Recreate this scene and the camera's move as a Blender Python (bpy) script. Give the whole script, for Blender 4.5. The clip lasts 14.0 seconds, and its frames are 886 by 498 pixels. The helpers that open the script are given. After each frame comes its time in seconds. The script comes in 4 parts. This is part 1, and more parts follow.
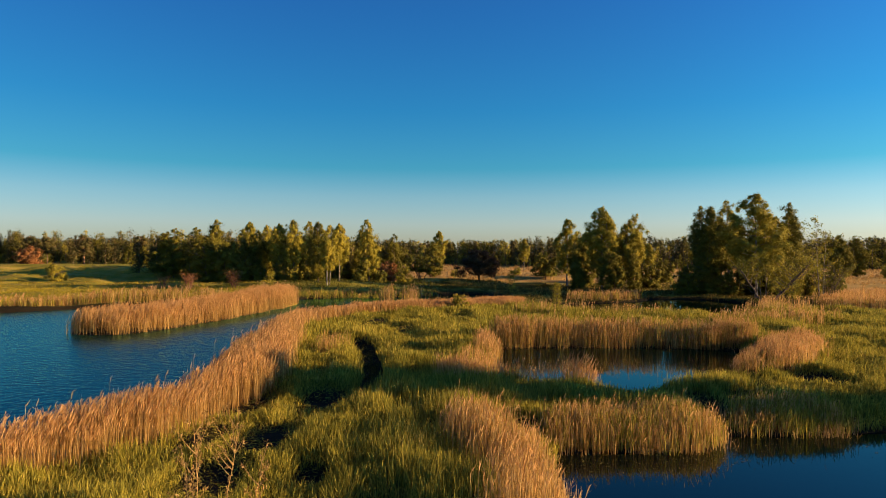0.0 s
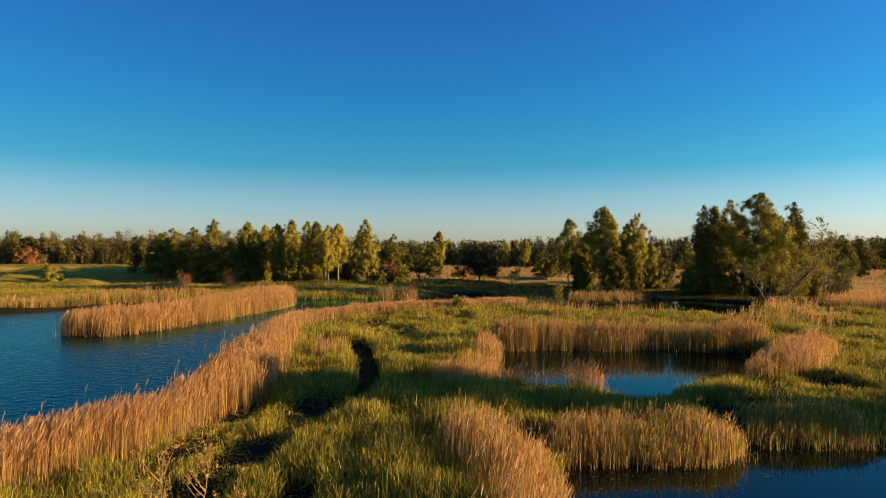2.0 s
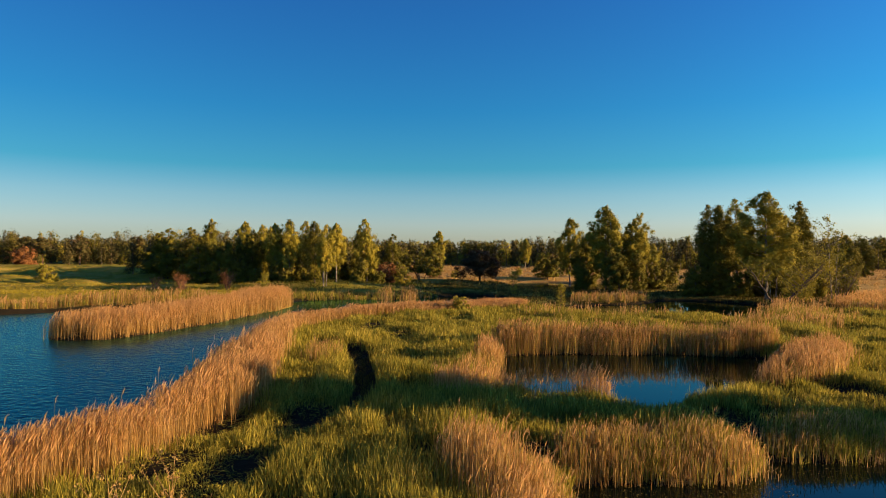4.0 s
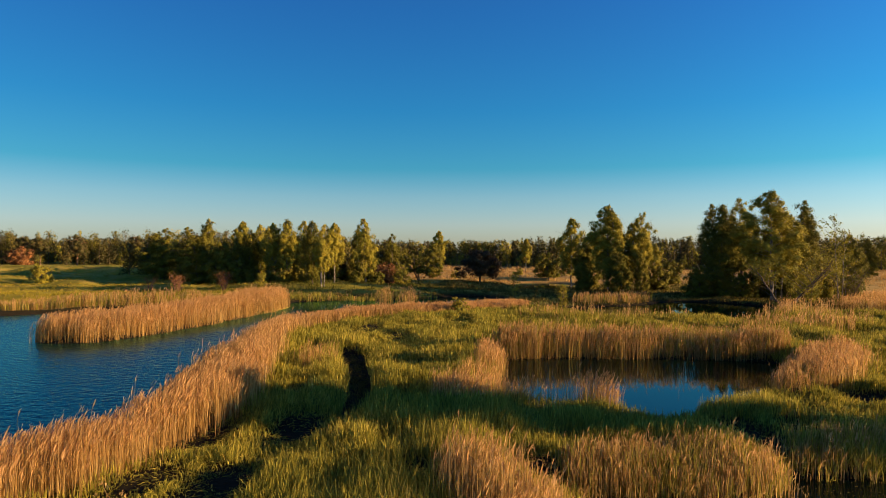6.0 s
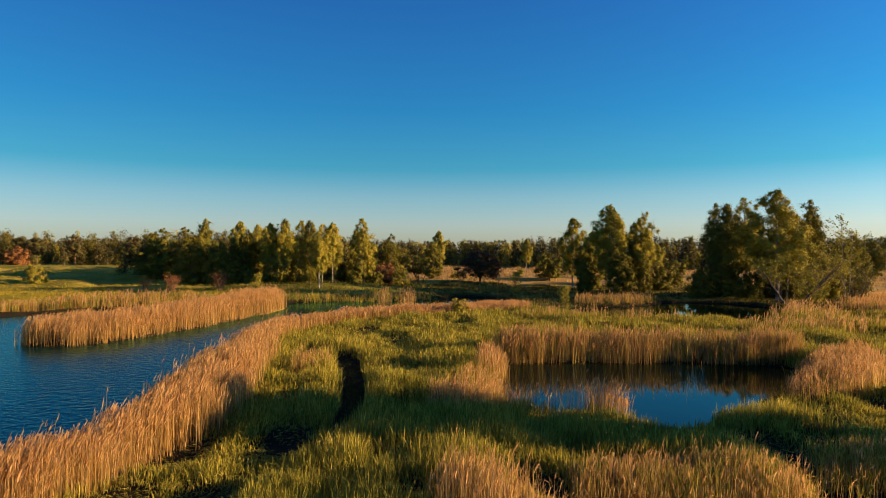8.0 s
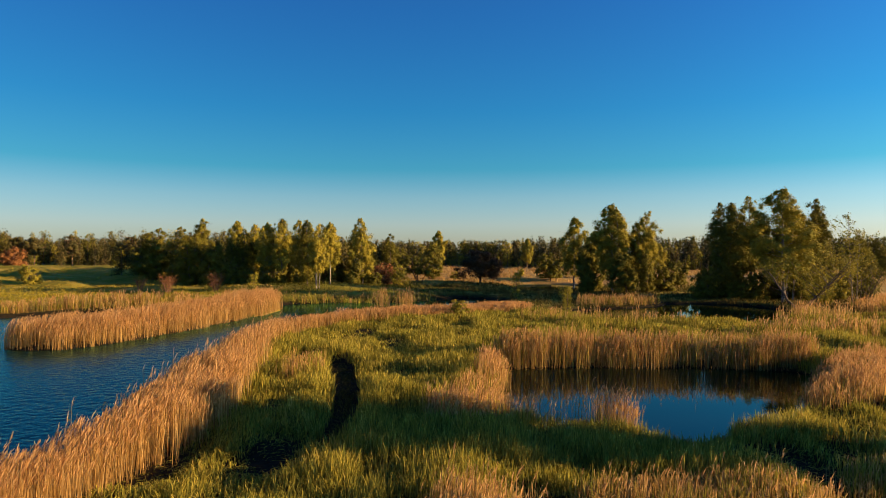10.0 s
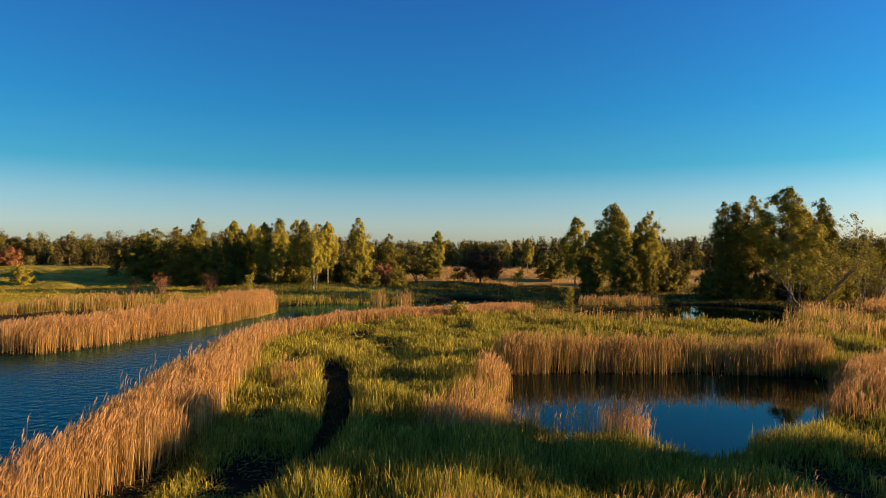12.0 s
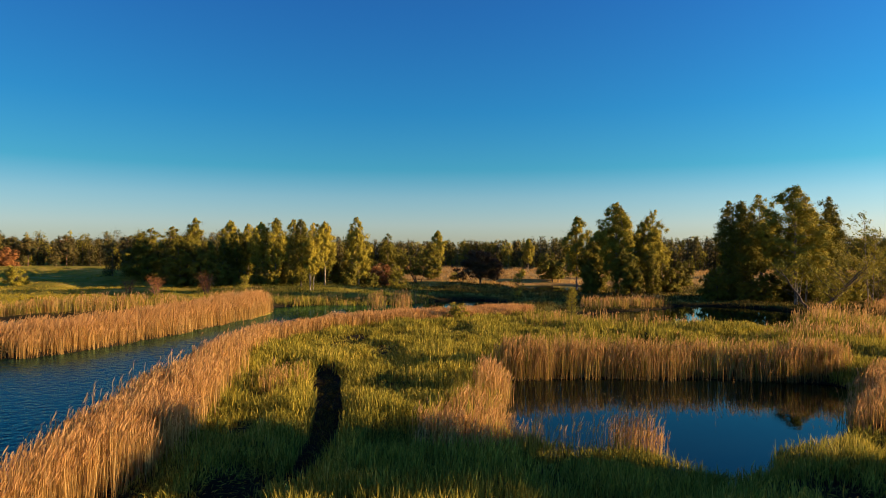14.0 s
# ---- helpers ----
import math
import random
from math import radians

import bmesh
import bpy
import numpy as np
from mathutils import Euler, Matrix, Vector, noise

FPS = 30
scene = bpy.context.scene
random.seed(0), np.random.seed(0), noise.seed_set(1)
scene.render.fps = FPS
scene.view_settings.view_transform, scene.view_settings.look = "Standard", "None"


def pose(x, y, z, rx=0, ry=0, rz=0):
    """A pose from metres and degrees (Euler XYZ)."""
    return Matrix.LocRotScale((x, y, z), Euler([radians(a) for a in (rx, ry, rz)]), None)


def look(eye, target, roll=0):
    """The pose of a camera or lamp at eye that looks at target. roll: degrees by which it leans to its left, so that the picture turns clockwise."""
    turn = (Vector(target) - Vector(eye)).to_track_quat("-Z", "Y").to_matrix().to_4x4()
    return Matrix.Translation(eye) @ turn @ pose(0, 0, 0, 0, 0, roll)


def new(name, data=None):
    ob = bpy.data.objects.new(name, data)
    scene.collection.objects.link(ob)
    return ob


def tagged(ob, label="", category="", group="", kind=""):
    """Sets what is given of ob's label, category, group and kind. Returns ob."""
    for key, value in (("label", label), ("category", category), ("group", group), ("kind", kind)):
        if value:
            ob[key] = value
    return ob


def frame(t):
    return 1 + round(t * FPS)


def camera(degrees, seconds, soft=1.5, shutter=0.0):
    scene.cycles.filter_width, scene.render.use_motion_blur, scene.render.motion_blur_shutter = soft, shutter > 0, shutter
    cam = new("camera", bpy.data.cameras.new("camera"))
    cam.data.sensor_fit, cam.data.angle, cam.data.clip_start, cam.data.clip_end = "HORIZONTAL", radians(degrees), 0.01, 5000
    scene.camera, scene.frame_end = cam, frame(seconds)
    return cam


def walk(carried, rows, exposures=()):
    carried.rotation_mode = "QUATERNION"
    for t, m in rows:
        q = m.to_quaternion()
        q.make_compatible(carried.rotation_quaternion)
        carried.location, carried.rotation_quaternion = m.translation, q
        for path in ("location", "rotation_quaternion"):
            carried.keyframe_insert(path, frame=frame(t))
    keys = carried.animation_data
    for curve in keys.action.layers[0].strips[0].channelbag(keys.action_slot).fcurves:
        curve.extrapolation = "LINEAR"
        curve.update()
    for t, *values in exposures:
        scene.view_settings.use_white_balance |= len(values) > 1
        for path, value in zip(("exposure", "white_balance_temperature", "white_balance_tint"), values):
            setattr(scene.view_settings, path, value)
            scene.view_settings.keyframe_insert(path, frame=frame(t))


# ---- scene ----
# ---------- camera and its path ----------
cam = camera(70, 14.0, soft=0.72)


def eye_pose(t):
    """A slow, level flight forward with a very slight drift to the east."""
    m = pose(0.0173 * t + 0.00224 * t * t, 0.8033 * t + 0.00668 * t * t, 7.8, 90.287 + 0.006 * t, 0, 0.008 * t)
    return m @ pose(0, 0, 0, 0, 0, 0.19 - 0.0069 * t)


walk(cam, [(t, eye_pose(t)) for t in (0, 1, 2, 3, 4, 5, 6, 7, 8, 9, 10, 11, 12, 13, 14)])

# ---------- sky and sun ----------
SUN_EL, SUN_AZ = 11.5, 97.0      # degrees above the horizon; clockwise from +y
scene.view_settings.exposure = 1.36
world = bpy.data.worlds.new("evening_sky")
scene.world = world
world.use_nodes = True
wn = world.node_tree.nodes
wl = world.node_tree.links
sky = wn.new("ShaderNodeTexSky")
sky.sky_type = 'NISHITA'
sky.sun_disc = False
sky.sun_elevation = radians(SUN_EL)
sky.sun_rotation = radians(SUN_AZ)
sky.air_density, sky.dust_density, sky.ozone_density = 1.0, 0.6, 4.0
# the film's colour grade: deeper blue overhead, paler haze low down, the same all round
way = wn.new("ShaderNodeTexCoord")
split = wn.new("ShaderNodeSeparateXYZ")
wl.new(way.outputs["Generated"], split.inputs[0])
tone = wn.new("ShaderNodeValToRGB")
for p, c in ((0.0, (0.98, 0.93, 0.96)), (0.044, (0.99, 0.94, 0.98)), (0.087, (0.73, 0.87, 0.89)), (0.13, (0.26, 0.74, 0.79)), (0.217, (0.16, 0.67, 0.86)), (0.36, (0.17, 0.59, 0.92)),
             (0.5, (0.24, 0.56, 0.80))):
    k = tone.color_ramp.elements.new(p)
    k.color = (*c, 1)
tone.color_ramp.elements.remove(tone.color_ramp.elements[0])
tone.color_ramp.elements[-1].color = (0.56, 0.50, 0.60, 1)
wl.new(split.outputs["Z"], tone.inputs["Fac"])
grade = wn.new("ShaderNodeMix")
grade.data_type, grade.blend_type = 'RGBA', 'MULTIPLY'
grade.inputs[0].default_value = 1.0
wl.new(sky.outputs["Color"], grade.inputs[6])
wl.new(tone.outputs["Color"], grade.inputs[7])
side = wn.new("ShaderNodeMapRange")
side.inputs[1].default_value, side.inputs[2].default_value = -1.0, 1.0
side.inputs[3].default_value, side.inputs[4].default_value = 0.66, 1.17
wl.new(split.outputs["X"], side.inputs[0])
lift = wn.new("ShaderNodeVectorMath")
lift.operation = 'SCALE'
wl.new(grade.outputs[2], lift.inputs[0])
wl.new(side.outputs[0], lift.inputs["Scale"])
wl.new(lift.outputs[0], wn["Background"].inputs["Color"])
wn["Background"].inputs["Strength"].default_value = 0.083

sun = new("sun", bpy.data.lights.new("sun", 'SUN'))
sun.data.energy, sun.data.angle, sun.data.color = 5.0, radians(0.5), (1.0, 0.64, 0.29)
to_sun = Vector((math.sin(radians(SUN_AZ)) * math.cos(radians(SUN_EL)), math.cos(radians(SUN_AZ)) * math.cos(radians(SUN_EL)), math.sin(radians(SUN_EL))))
sun.matrix_world = look(to_sun * 50, (0, 0, 0))


# ---------- materials ----------
def nodes_of(name):
    m = bpy.data.materials.new(name)
    m.use_nodes = True
    n = m.node_tree.nodes
    return m, n, m.node_tree.links, n["Principled BSDF"]


def ramp(n, stops):
    r = n.new("ShaderNodeValToRGB")
    e = r.color_ramp.elements
    e[0].position, e[0].color = stops[0][0], (*stops[0][1], 1)
    e[1].position, e[1].color = stops[-1][0], (*stops[-1][1], 1)
    for p, c in stops[1:-1]:
        k = e.new(p)
        k.color = (*c, 1)
    return r


def leaf_material(name, stops, patch=0.25, through_light=0.35, rough=0.8, patch_amount=0.5):
    """Leaves and stalks: a tone for each piece, drifting from patch to patch, with some light passing through."""
    m, n, l, b = nodes_of(name)
    geo = n.new("ShaderNodeNewGeometry")
    tex = n.new("ShaderNodeTexNoise")
    tex.inputs["Scale"].default_value, tex.inputs["Detail"].default_value = patch, 2
    l.new(geo.outputs["Position"], tex.inputs["Vector"])
    mix = n.new("ShaderNodeMix")
    mix.inputs[0].default_value = patch_amount
    l.new(geo.outputs["Random Per Island"], mix.inputs[2])
    l.new(tex.outputs["Fac"], mix.inputs[3])
    r = ramp(n, stops)
    l.new(mix.outputs[0], r.inputs["Fac"])
    l.new(r.outputs["Color"], b.inputs["Base Color"])
    b.inputs["Roughness"].default_value = rough
    b.inputs["Specular IOR Level"].default_value = 0.12
    tr = n.new("ShaderNodeBsdfTranslucent")
    l.new(r.outputs["Color"], tr.inputs["Color"])
    ms = n.new("ShaderNodeMixShader")
    ms.inputs[0].default_value = through_light
    l.new(b.outputs[0], ms.inputs[1])
    l.new(tr.outputs[0], ms.inputs[2])
    l.new(ms.outputs[0], n["Material Output"].inputs["Surface"])
    return m


def bark_material(name, light, dark, scale=3.0, stretch=0.3):
    m, n, l, b = nodes_of(name)
    tc = n.new("ShaderNodeTexCoord")
    mp = n.new("ShaderNodeMapping")
    mp.inputs["Scale"].default_value = (scale, scale, scale * stretch)
    l.new(tc.outputs["Object"], mp.inputs["Vector"])
    tex = n.new("ShaderNodeTexNoise")
    tex.inputs["Scale"].default_value, tex.inputs["Detail"].default_value = 1.5, 6
    l.new(mp.outputs[0], tex.inputs["Vector"])
    r = ramp(n, [(0.38, dark), (0.56, light)])
    l.new(tex.outputs["Fac"], r.inputs["Fac"])
    l.new(r.outputs["Color"], b.inputs["Base Color"])
    b.inputs["Roughness"].default_value = 0.9
    bump = n.new("ShaderNodeBump")
    bump.inputs["Strength"].default_value = 0.5
    l.new(tex.outputs["Fac"], bump.inputs["Height"])
    l.new(bump.outputs[0], b.inputs["Normal"])
    return m


def water_material(name, body, scale, strength, rough, wave=0.05, lean=0.0, lee=(500.0, 600.0), tint=(0.5, 1.0, 0.92), ior=1.333):
    """Rippled water, calmer in the lee between two distances along y."""
    m, n, l, b = nodes_of(name)
    geo = n.new("ShaderNodeNewGeometry")
    mp = n.new("ShaderNodeMapping")
    mp.inputs["Scale"].default_value = (scale, scale * 1.3, 1)
    mp.inputs["Rotation"].default_value = (0, 0, 0.35)
    l.new(geo.outputs["Position"], mp.inputs["Vector"])
    t1 = n.new("ShaderNodeTexNoise")
    t1.inputs["Scale"].default_value, t1.inputs["Detail"].default_value = 1.0, 5
    l.new(mp.outputs[0], t1.inputs["Vector"])
    t2 = n.new("ShaderNodeTexNoise")
    t2.inputs["Scale"].default_value, t2.inputs["Detail"].default_value = 0.06, 2
    l.new(geo.outputs["Position"], t2.inputs["Vector"])
    calm = n.new("ShaderNodeMapRange")
    calm.inputs[1].default_value, calm.inputs[2].default_value = 0.35, 0.65
    calm.inputs[3].default_value, calm.inputs[4].default_value = strength * 0.8, strength
    l.new(t2.outputs["Fac"], calm.inputs[0])
    bump = n.new("ShaderNodeBump")
    bump.inputs["Distance"].default_value = wave
    place = n.new("ShaderNodeSeparateXYZ")
    l.new(geo.outputs["Position"], place.inputs[0])
    shelter = n.new("ShaderNodeMapRange")
    shelter.inputs[1].default_value, shelter.inputs[2].default_value = lee
    shelter.inputs[3].default_value, shelter.inputs[4].default_value = 1.0, 0.10
    l.new(place.outputs["Y"], shelter.inputs[0])
    wind = n.new("ShaderNodeMath")
    wind.operation = 'MULTIPLY'
    l.new(calm.outputs[0], wind.inputs[0])
    l.new(shelter.outputs[0], wind.inputs[1])
    l.new(wind.outputs[0], bump.inputs["Strength"])
    l.new(t1.outputs["Fac"], bump.inputs["Height"])
    swell = n.new("ShaderNodeVectorMath")
    slope = n.new("ShaderNodeVectorMath")
    slope.operation = 'SCALE'
    slope.inputs[0].default_value = (0, -lean, 0)
    l.new(shelter.outputs[0], slope.inputs["Scale"])
    l.new(bump.outputs[0], swell.inputs[0])
    l.new(slope.outputs[0], swell.inputs[1])
    unit = n.new("ShaderNodeVectorMath")
    unit.operation = 'NORMALIZE'
    l.new(swell.outputs[0], unit.inputs[0])
    deep = n.new("ShaderNodeBsdfDiffuse")
    deep.inputs["Color"].default_value = (*body, 1)
    mirror = n.new("ShaderNodeBsdfGlossy")
    mirror.inputs["Color"].default_value = (*tint, 1)
    mirror.inputs["Roughness"].default_value = rough
    share = n.new("ShaderNodeFresnel")
    share.inputs["IOR"].default_value = ior
    surface = n.new("ShaderNodeMixShader")
    for node in (mirror, share):
        l.new(unit.outputs[0], node.inputs["Normal"])
    l.new(share.outputs[0], surface.inputs[0])
    l.new(deep.outputs[0], surface.inputs[1])
    l.new(mirror.outputs[0], surface.inputs[2])
    l.new(surface.outputs[0], n["Material Output"].inputs["Surface"])
    n.remove(b)
    return m


M_GREEN = leaf_material("young_reed_leaf", [(0.15, (0.085, 0.088, 0.014)), (0.5, (0.265, 0.238, 0.034)), (0.75, (0.44, 0.368, 0.058)), (0.93, (0.58, 0.42, 0.12))], 0.22, patch_amount=0.35)
M_STRAW = leaf_material("dry_reed_stalk", [(0.2, (0.20, 0.115, 0.036)), (0.5, (0.41, 0.253, 0.086)), (0.8, (0.58, 0.385, 0.16))], 0.3, 0.45, patch_amount=0.3)
M_PLUME = leaf_material("dry_reed_plume", [(0.2, (0.38, 0.205, 0.08)), (0.8, (0.66, 0.41, 0.185))], 0.4, 0.5)
M_GRASS = leaf_material("meadow_grass_blade", [(0.2, (0.20, 0.175, 0.016)), (0.6, (0.37, 0.295, 0.034)), (0.9, (0.54, 0.38, 0.09))], 0.08)
# Darkened grass tones: shade of bank and ditch in the colour; also floating stalks.
M_SHADE_AND_DEBRIS = leaf_material("shade_and_debris_blade", [(0.2, (0.05, 0.05, 0.012)), (0.6, (0.12, 0.10, 0.025)), (0.9, (0.26, 0.17, 0.06))], 0.1)
# Grass made darker than the meadow's, with the bank's shade in its colour.
M_SHADED_BANK = leaf_material("shaded_bank_blade", [(0.2, (0.055, 0.062, 0.010)), (0.6, (0.13, 0.125, 0.020)), (0.9, (0.26, 0.20, 0.05))], 0.12)
M_DRYGRASS = leaf_material("dry_field_grass", [(0.2, (0.20, 0.12, 0.045)), (0.5, (0.39, 0.24, 0.086)), (0.8, (0.57, 0.37, 0.145))], 0.05, 0.4)
M_BIRCH = leaf_material("birch_leaf", [(0.15, (0.125, 0.122, 0.017)), (0.55, (0.285, 0.245, 0.03)), (0.85, (0.43, 0.325, 0.042))], 0.35, 0.13, patch_amount=0.75)
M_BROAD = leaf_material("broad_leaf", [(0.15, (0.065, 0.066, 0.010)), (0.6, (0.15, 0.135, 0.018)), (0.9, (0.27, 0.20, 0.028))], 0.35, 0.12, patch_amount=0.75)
M_WILLOW = leaf_material("willow_leaf", [(0.15, (0.08, 0.085, 0.015)), (0.9, (0.20, 0.17, 0.03))], 0.5, 0.35)
M_RUST = leaf_material("rust_leaf", [(0.15, (0.14, 0.06, 0.022)), (0.9, (0.36, 0.17, 0.06))], 0.5, 0.25)
M_DUSKY = leaf_material("dusky_leaf", [(0.15, (0.045, 0.032, 0.019)), (0.9, (0.12, 0.075, 0.038))], 0.5, 0.2)
M_NEEDLE = leaf_material("pine_needle", [(0.15, (0.025, 0.035, 0.014)), (0.6, (0.085, 0.075, 0.024)), (0.9, (0.20, 0.125, 0.042))], 0.3, 0.12)
M_PALEBARK = bark_material("birch_bark", (0.27, 0.235, 0.19), (0.05, 0.04, 0.035))
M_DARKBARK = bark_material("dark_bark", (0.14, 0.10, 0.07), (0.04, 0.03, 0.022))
M_PINEBARK = bark_material("pine_bark", (0.36, 0.19, 0.10), (0.10, 0.06, 0.04))
M_STEM = bark_material("dry_weed_stem", (0.36, 0.22, 0.08), (0.20, 0.12, 0.045))
M_TWIG = bark_material("reddish_twig", (0.24, 0.11, 0.07), (0.10, 0.05, 0.035))
M_LAKE = water_material("rippled_lake_water", (0.002, 0.015, 0.017), 1.6, 0.8, 0.10, 0.10, 0.05, (82.0, 100.0), (0.50, 1.0, 0.93))
M_POND = water_material("still_pond_water", (0.001, 0.003, 0.004), 2.2, 0.05, 0.03, 0.03, 0.0, tint=(0.78, 0.97, 0.90), ior=1.27)


def ground_material():
    m, n, l, b = nodes_of("marsh_ground")
    geo = n.new("ShaderNodeNewGeometry")

    def tex(scale, detail):
        t = n.new("ShaderNodeTexNoise")
        t.inputs["Scale"].default_value, t.inputs["Detail"].default_value = scale, detail
        l.new(geo.outputs["Position"], t.inputs["Vector"])
        return t
    fine, broad = tex(2.5, 6), tex(0.22, 7)
    mix = n.new("ShaderNodeMix")
    mix.inputs[0].default_value = 0.6
    l.new(fine.outputs["Fac"], mix.inputs[2])
    l.new(broad.outputs["Fac"], mix.inputs[3])
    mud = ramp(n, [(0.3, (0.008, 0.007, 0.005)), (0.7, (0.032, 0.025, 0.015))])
    grass = ramp(n, [(0.3, (0.12, 0.12, 0.018)), (0.5, (0.24, 0.21, 0.03)), (0.66, (0.40, 0.28, 0.08))])
    dry = ramp(n, [(0.3, (0.20, 0.125, 0.045)), (0.5, (0.42, 0.26, 0.10)), (0.7, (0.62, 0.40, 0.16))])
    for r in (mud, grass, dry):
        l.new(mix.outputs[0], r.inputs["Fac"])
    last = mud
    for name, r in (("grassy", grass), ("dry", dry)):
        a = n.new("ShaderNodeAttribute")
        a.attribute_name = name
        k = n.new("ShaderNodeMix")
        k.data_type = 'RGBA'
        l.new(a.outputs["Fac"], k.inputs[0])
        l.new(last.outputs["Color"] if last is mud else last.outputs[2], k.inputs[6])
        l.new(r.outputs["Color"], k.inputs[7])
        last = k
    l.new(last.outputs[2], b.inputs["Base Color"])
    b.inputs["Specular IOR Level"].default_value = 0.05
    b.inputs["Roughness"].default_value = 1.0
    bump = n.new("ShaderNodeBump")
    bump.inputs["Strength"].default_value, bump.inputs["Distance"].default_value = 0.8, 0.15
    l.new(fine.outputs["Fac"], bump.inputs["Height"])
    l.new(bump.outputs[0], b.inputs["Normal"])
    return m


M_GROUND = ground_material()

# ---------- tools for shapes ----------
RNG = np.random.default_rng(7)
TABLE = np.random.default_rng(3).random((256, 256))


def vnoise(x, y, scale, shift=0):
    """Smooth noise from 0 to 1 over the plan."""
    u, v = np.asarray(x) / scale + 37.3 + shift * 11.7, np.asarray(y) / scale + 91.1 + shift * 5.3
    i, j = np.floor(u).astype(int), np.floor(v).astype(int)
    f, g = u - i, v - j
    f, g = f * f * (3 - 2 * f), g * g * (3 - 2 * g)
    i, j, i1, j1 = i % 256, j % 256, (i + 1) % 256, (j + 1) % 256
    return (TABLE[i, j] * (1 - f) + TABLE[i1, j] * f) * (1 - g) + (TABLE[i, j1] * (1 - f) + TABLE[i1, j1] * f) * g


def inside(poly, x, y):
    r = np.zeros(np.shape(x), bool)
    for (x0, y0), (x1, y1) in zip(poly, poly[1:] + poly[:1]):
        if y0 != y1:
            r ^= ((y0 > y) != (y1 > y)) & (x < (x1 - x0) * (y - y0) / (y1 - y0) + x0)
    return r


def edge_distance(poly, x, y):
    d = np.full(np.shape(x), 1e9)
    for (x0, y0), (x1, y1) in zip(poly, poly[1:] + poly[:1]):
        ux, uy = x1 - x0, y1 - y0
        k = np.clip(((x - x0) * ux + (y - y0) * uy) / (ux * ux + uy * uy), 0, 1)
        d = np.minimum(d, np.hypot(x - x0 - k * ux, y - y0 - k * uy))
    return d


def rounded(poly, times=2):
    """Cuts the corners of an outline."""
    for _ in range(times):
        p = []
        for (x0, y0), (x1, y1) in zip(poly, poly[1:] + poly[:1]):
            p += [(0.75 * x0 + 0.25 * x1, 0.75 * y0 + 0.25 * y1), (0.25 * x0 + 0.75 * x1, 0.25 * y0 + 0.75 * y1)]
        poly = p
    return poly


def wobbly(poly, amount, size=2.5, shift=0):
    """An outline as a soft, uneven natural edge."""
    out = []
    for x, y in rounded(poly):
        out.append((x + amount * (2 * float(vnoise(x, y, size, shift)) - 1), y + amount * (2 * float(vnoise(x, y, size, shift + 4)) - 1)))
    return out


def tri_mesh(name, verts, tris, materials, which=None, smooth=False):
    me = bpy.data.meshes.new(name)
    verts, tris = np.asarray(verts, np.float32), np.asarray(tris, np.int32)
    me.vertices.add(len(verts))
    me.vertices.foreach_set("co", verts.ravel())
    me.loops.add(tris.size)
    me.loops.foreach_set("vertex_index", tris.ravel())
    me.polygons.add(len(tris))
    me.polygons.foreach_set("loop_start", np.arange(0, tris.size, 3, dtype=np.int32))
    for m in materials:
        me.materials.append(m)
    if which is not None:
        me.polygons.foreach_set("material_index", np.asarray(which, np.int32))
    if smooth:
        me.polygons.foreach_set("use_smooth", np.ones(len(tris), bool))
    me.update(calc_edges=True)
    return me


def part(name, mesh, parent, label=""):
    ob = new(name, mesh)
    ob.parent = parent
    return tagged(ob, label)


# ---------- the plan of water and land ----------
LAKE = wobbly([(-120, -40), (-26, -40), (-18.5, 15), (-15.4, 21.3), (-13.4, 25), (-12.2, 28), (-11.7, 31), (-12.3, 34.7), (-13.4, 38.4), (-14.1, 44), (-14.6, 52), (-15.2, 62), (-14.9, 67), (-11.8, 75), (-9.0, 81),
               (-4, 86), (3, 92), (10, 101), (9, 116), (3, 119), (-2, 113), (-7, 108), (-10, 107), (-13, 110), (-17, 108), (-21.5, 105), (-30, 97), (-45, 89.5), (-49, 85), (-54, 80), (-75, 68), (-120, 55)], 0.5)
ISLAND = wobbly([(-36.3, 61), (-34.8, 59), (-31.6, 58.3), (-28.7, 60), (-26.7, 66.8), (-24.9, 73), (-23.1, 82), (-21.6, 90), (-22, 96.5), (-26, 97),
                 (-27.5, 90), (-28.5, 80), (-30.5, 72.5), (-33.2, 67)], 0.45, 2.0)
POND = wobbly([(3.0, 40), (3.5, 45), (3.8, 48), (4.2, 51.6), (6.4, 51.4), (12, 51.9), (17, 51.8), (19.8, 51.3), (23.4, 50.8), (24, 49), (22.5, 46), (20, 42.3), (18, 39),
               (15.5, 37.2), (13, 36.2), (11.8, 34.2), (9.7, 33.7), (8.8, 35.6), (6.5, 36.6), (4.3, 37)], 0.3, 1.5)
NEAR_POOL = wobbly([(3.7, 12), (3.4, 20), (4.0, 22.6), (4.3, 25.1), (6.2, 24.9), (8.1, 24.9), (11.3, 25.3), (12.3, 27), (14.9, 27), (17.4, 27.2), (20, 27.8), (30, 28), (36, 24), (38, 15), (38, -12), (8, -12)], 0.3, 1.5)
SIDE_POOL = wobbly([(17, 80), (22, 77.5), (30, 76.5), (38, 78), (42, 84), (46, 91), (47, 98), (44, 105), (36, 107), (33, 102), (26, 98), (20, 95), (16, 88)], 0.6)
FAR_POOL = wobbly([(16, 140), (27, 138), (33, 148), (33, 168), (18, 170)], 1.0)
EAST_POOL = wobbly([(76, 112), (95, 106), (115, 116), (104, 131), (84, 129)], 1.0)
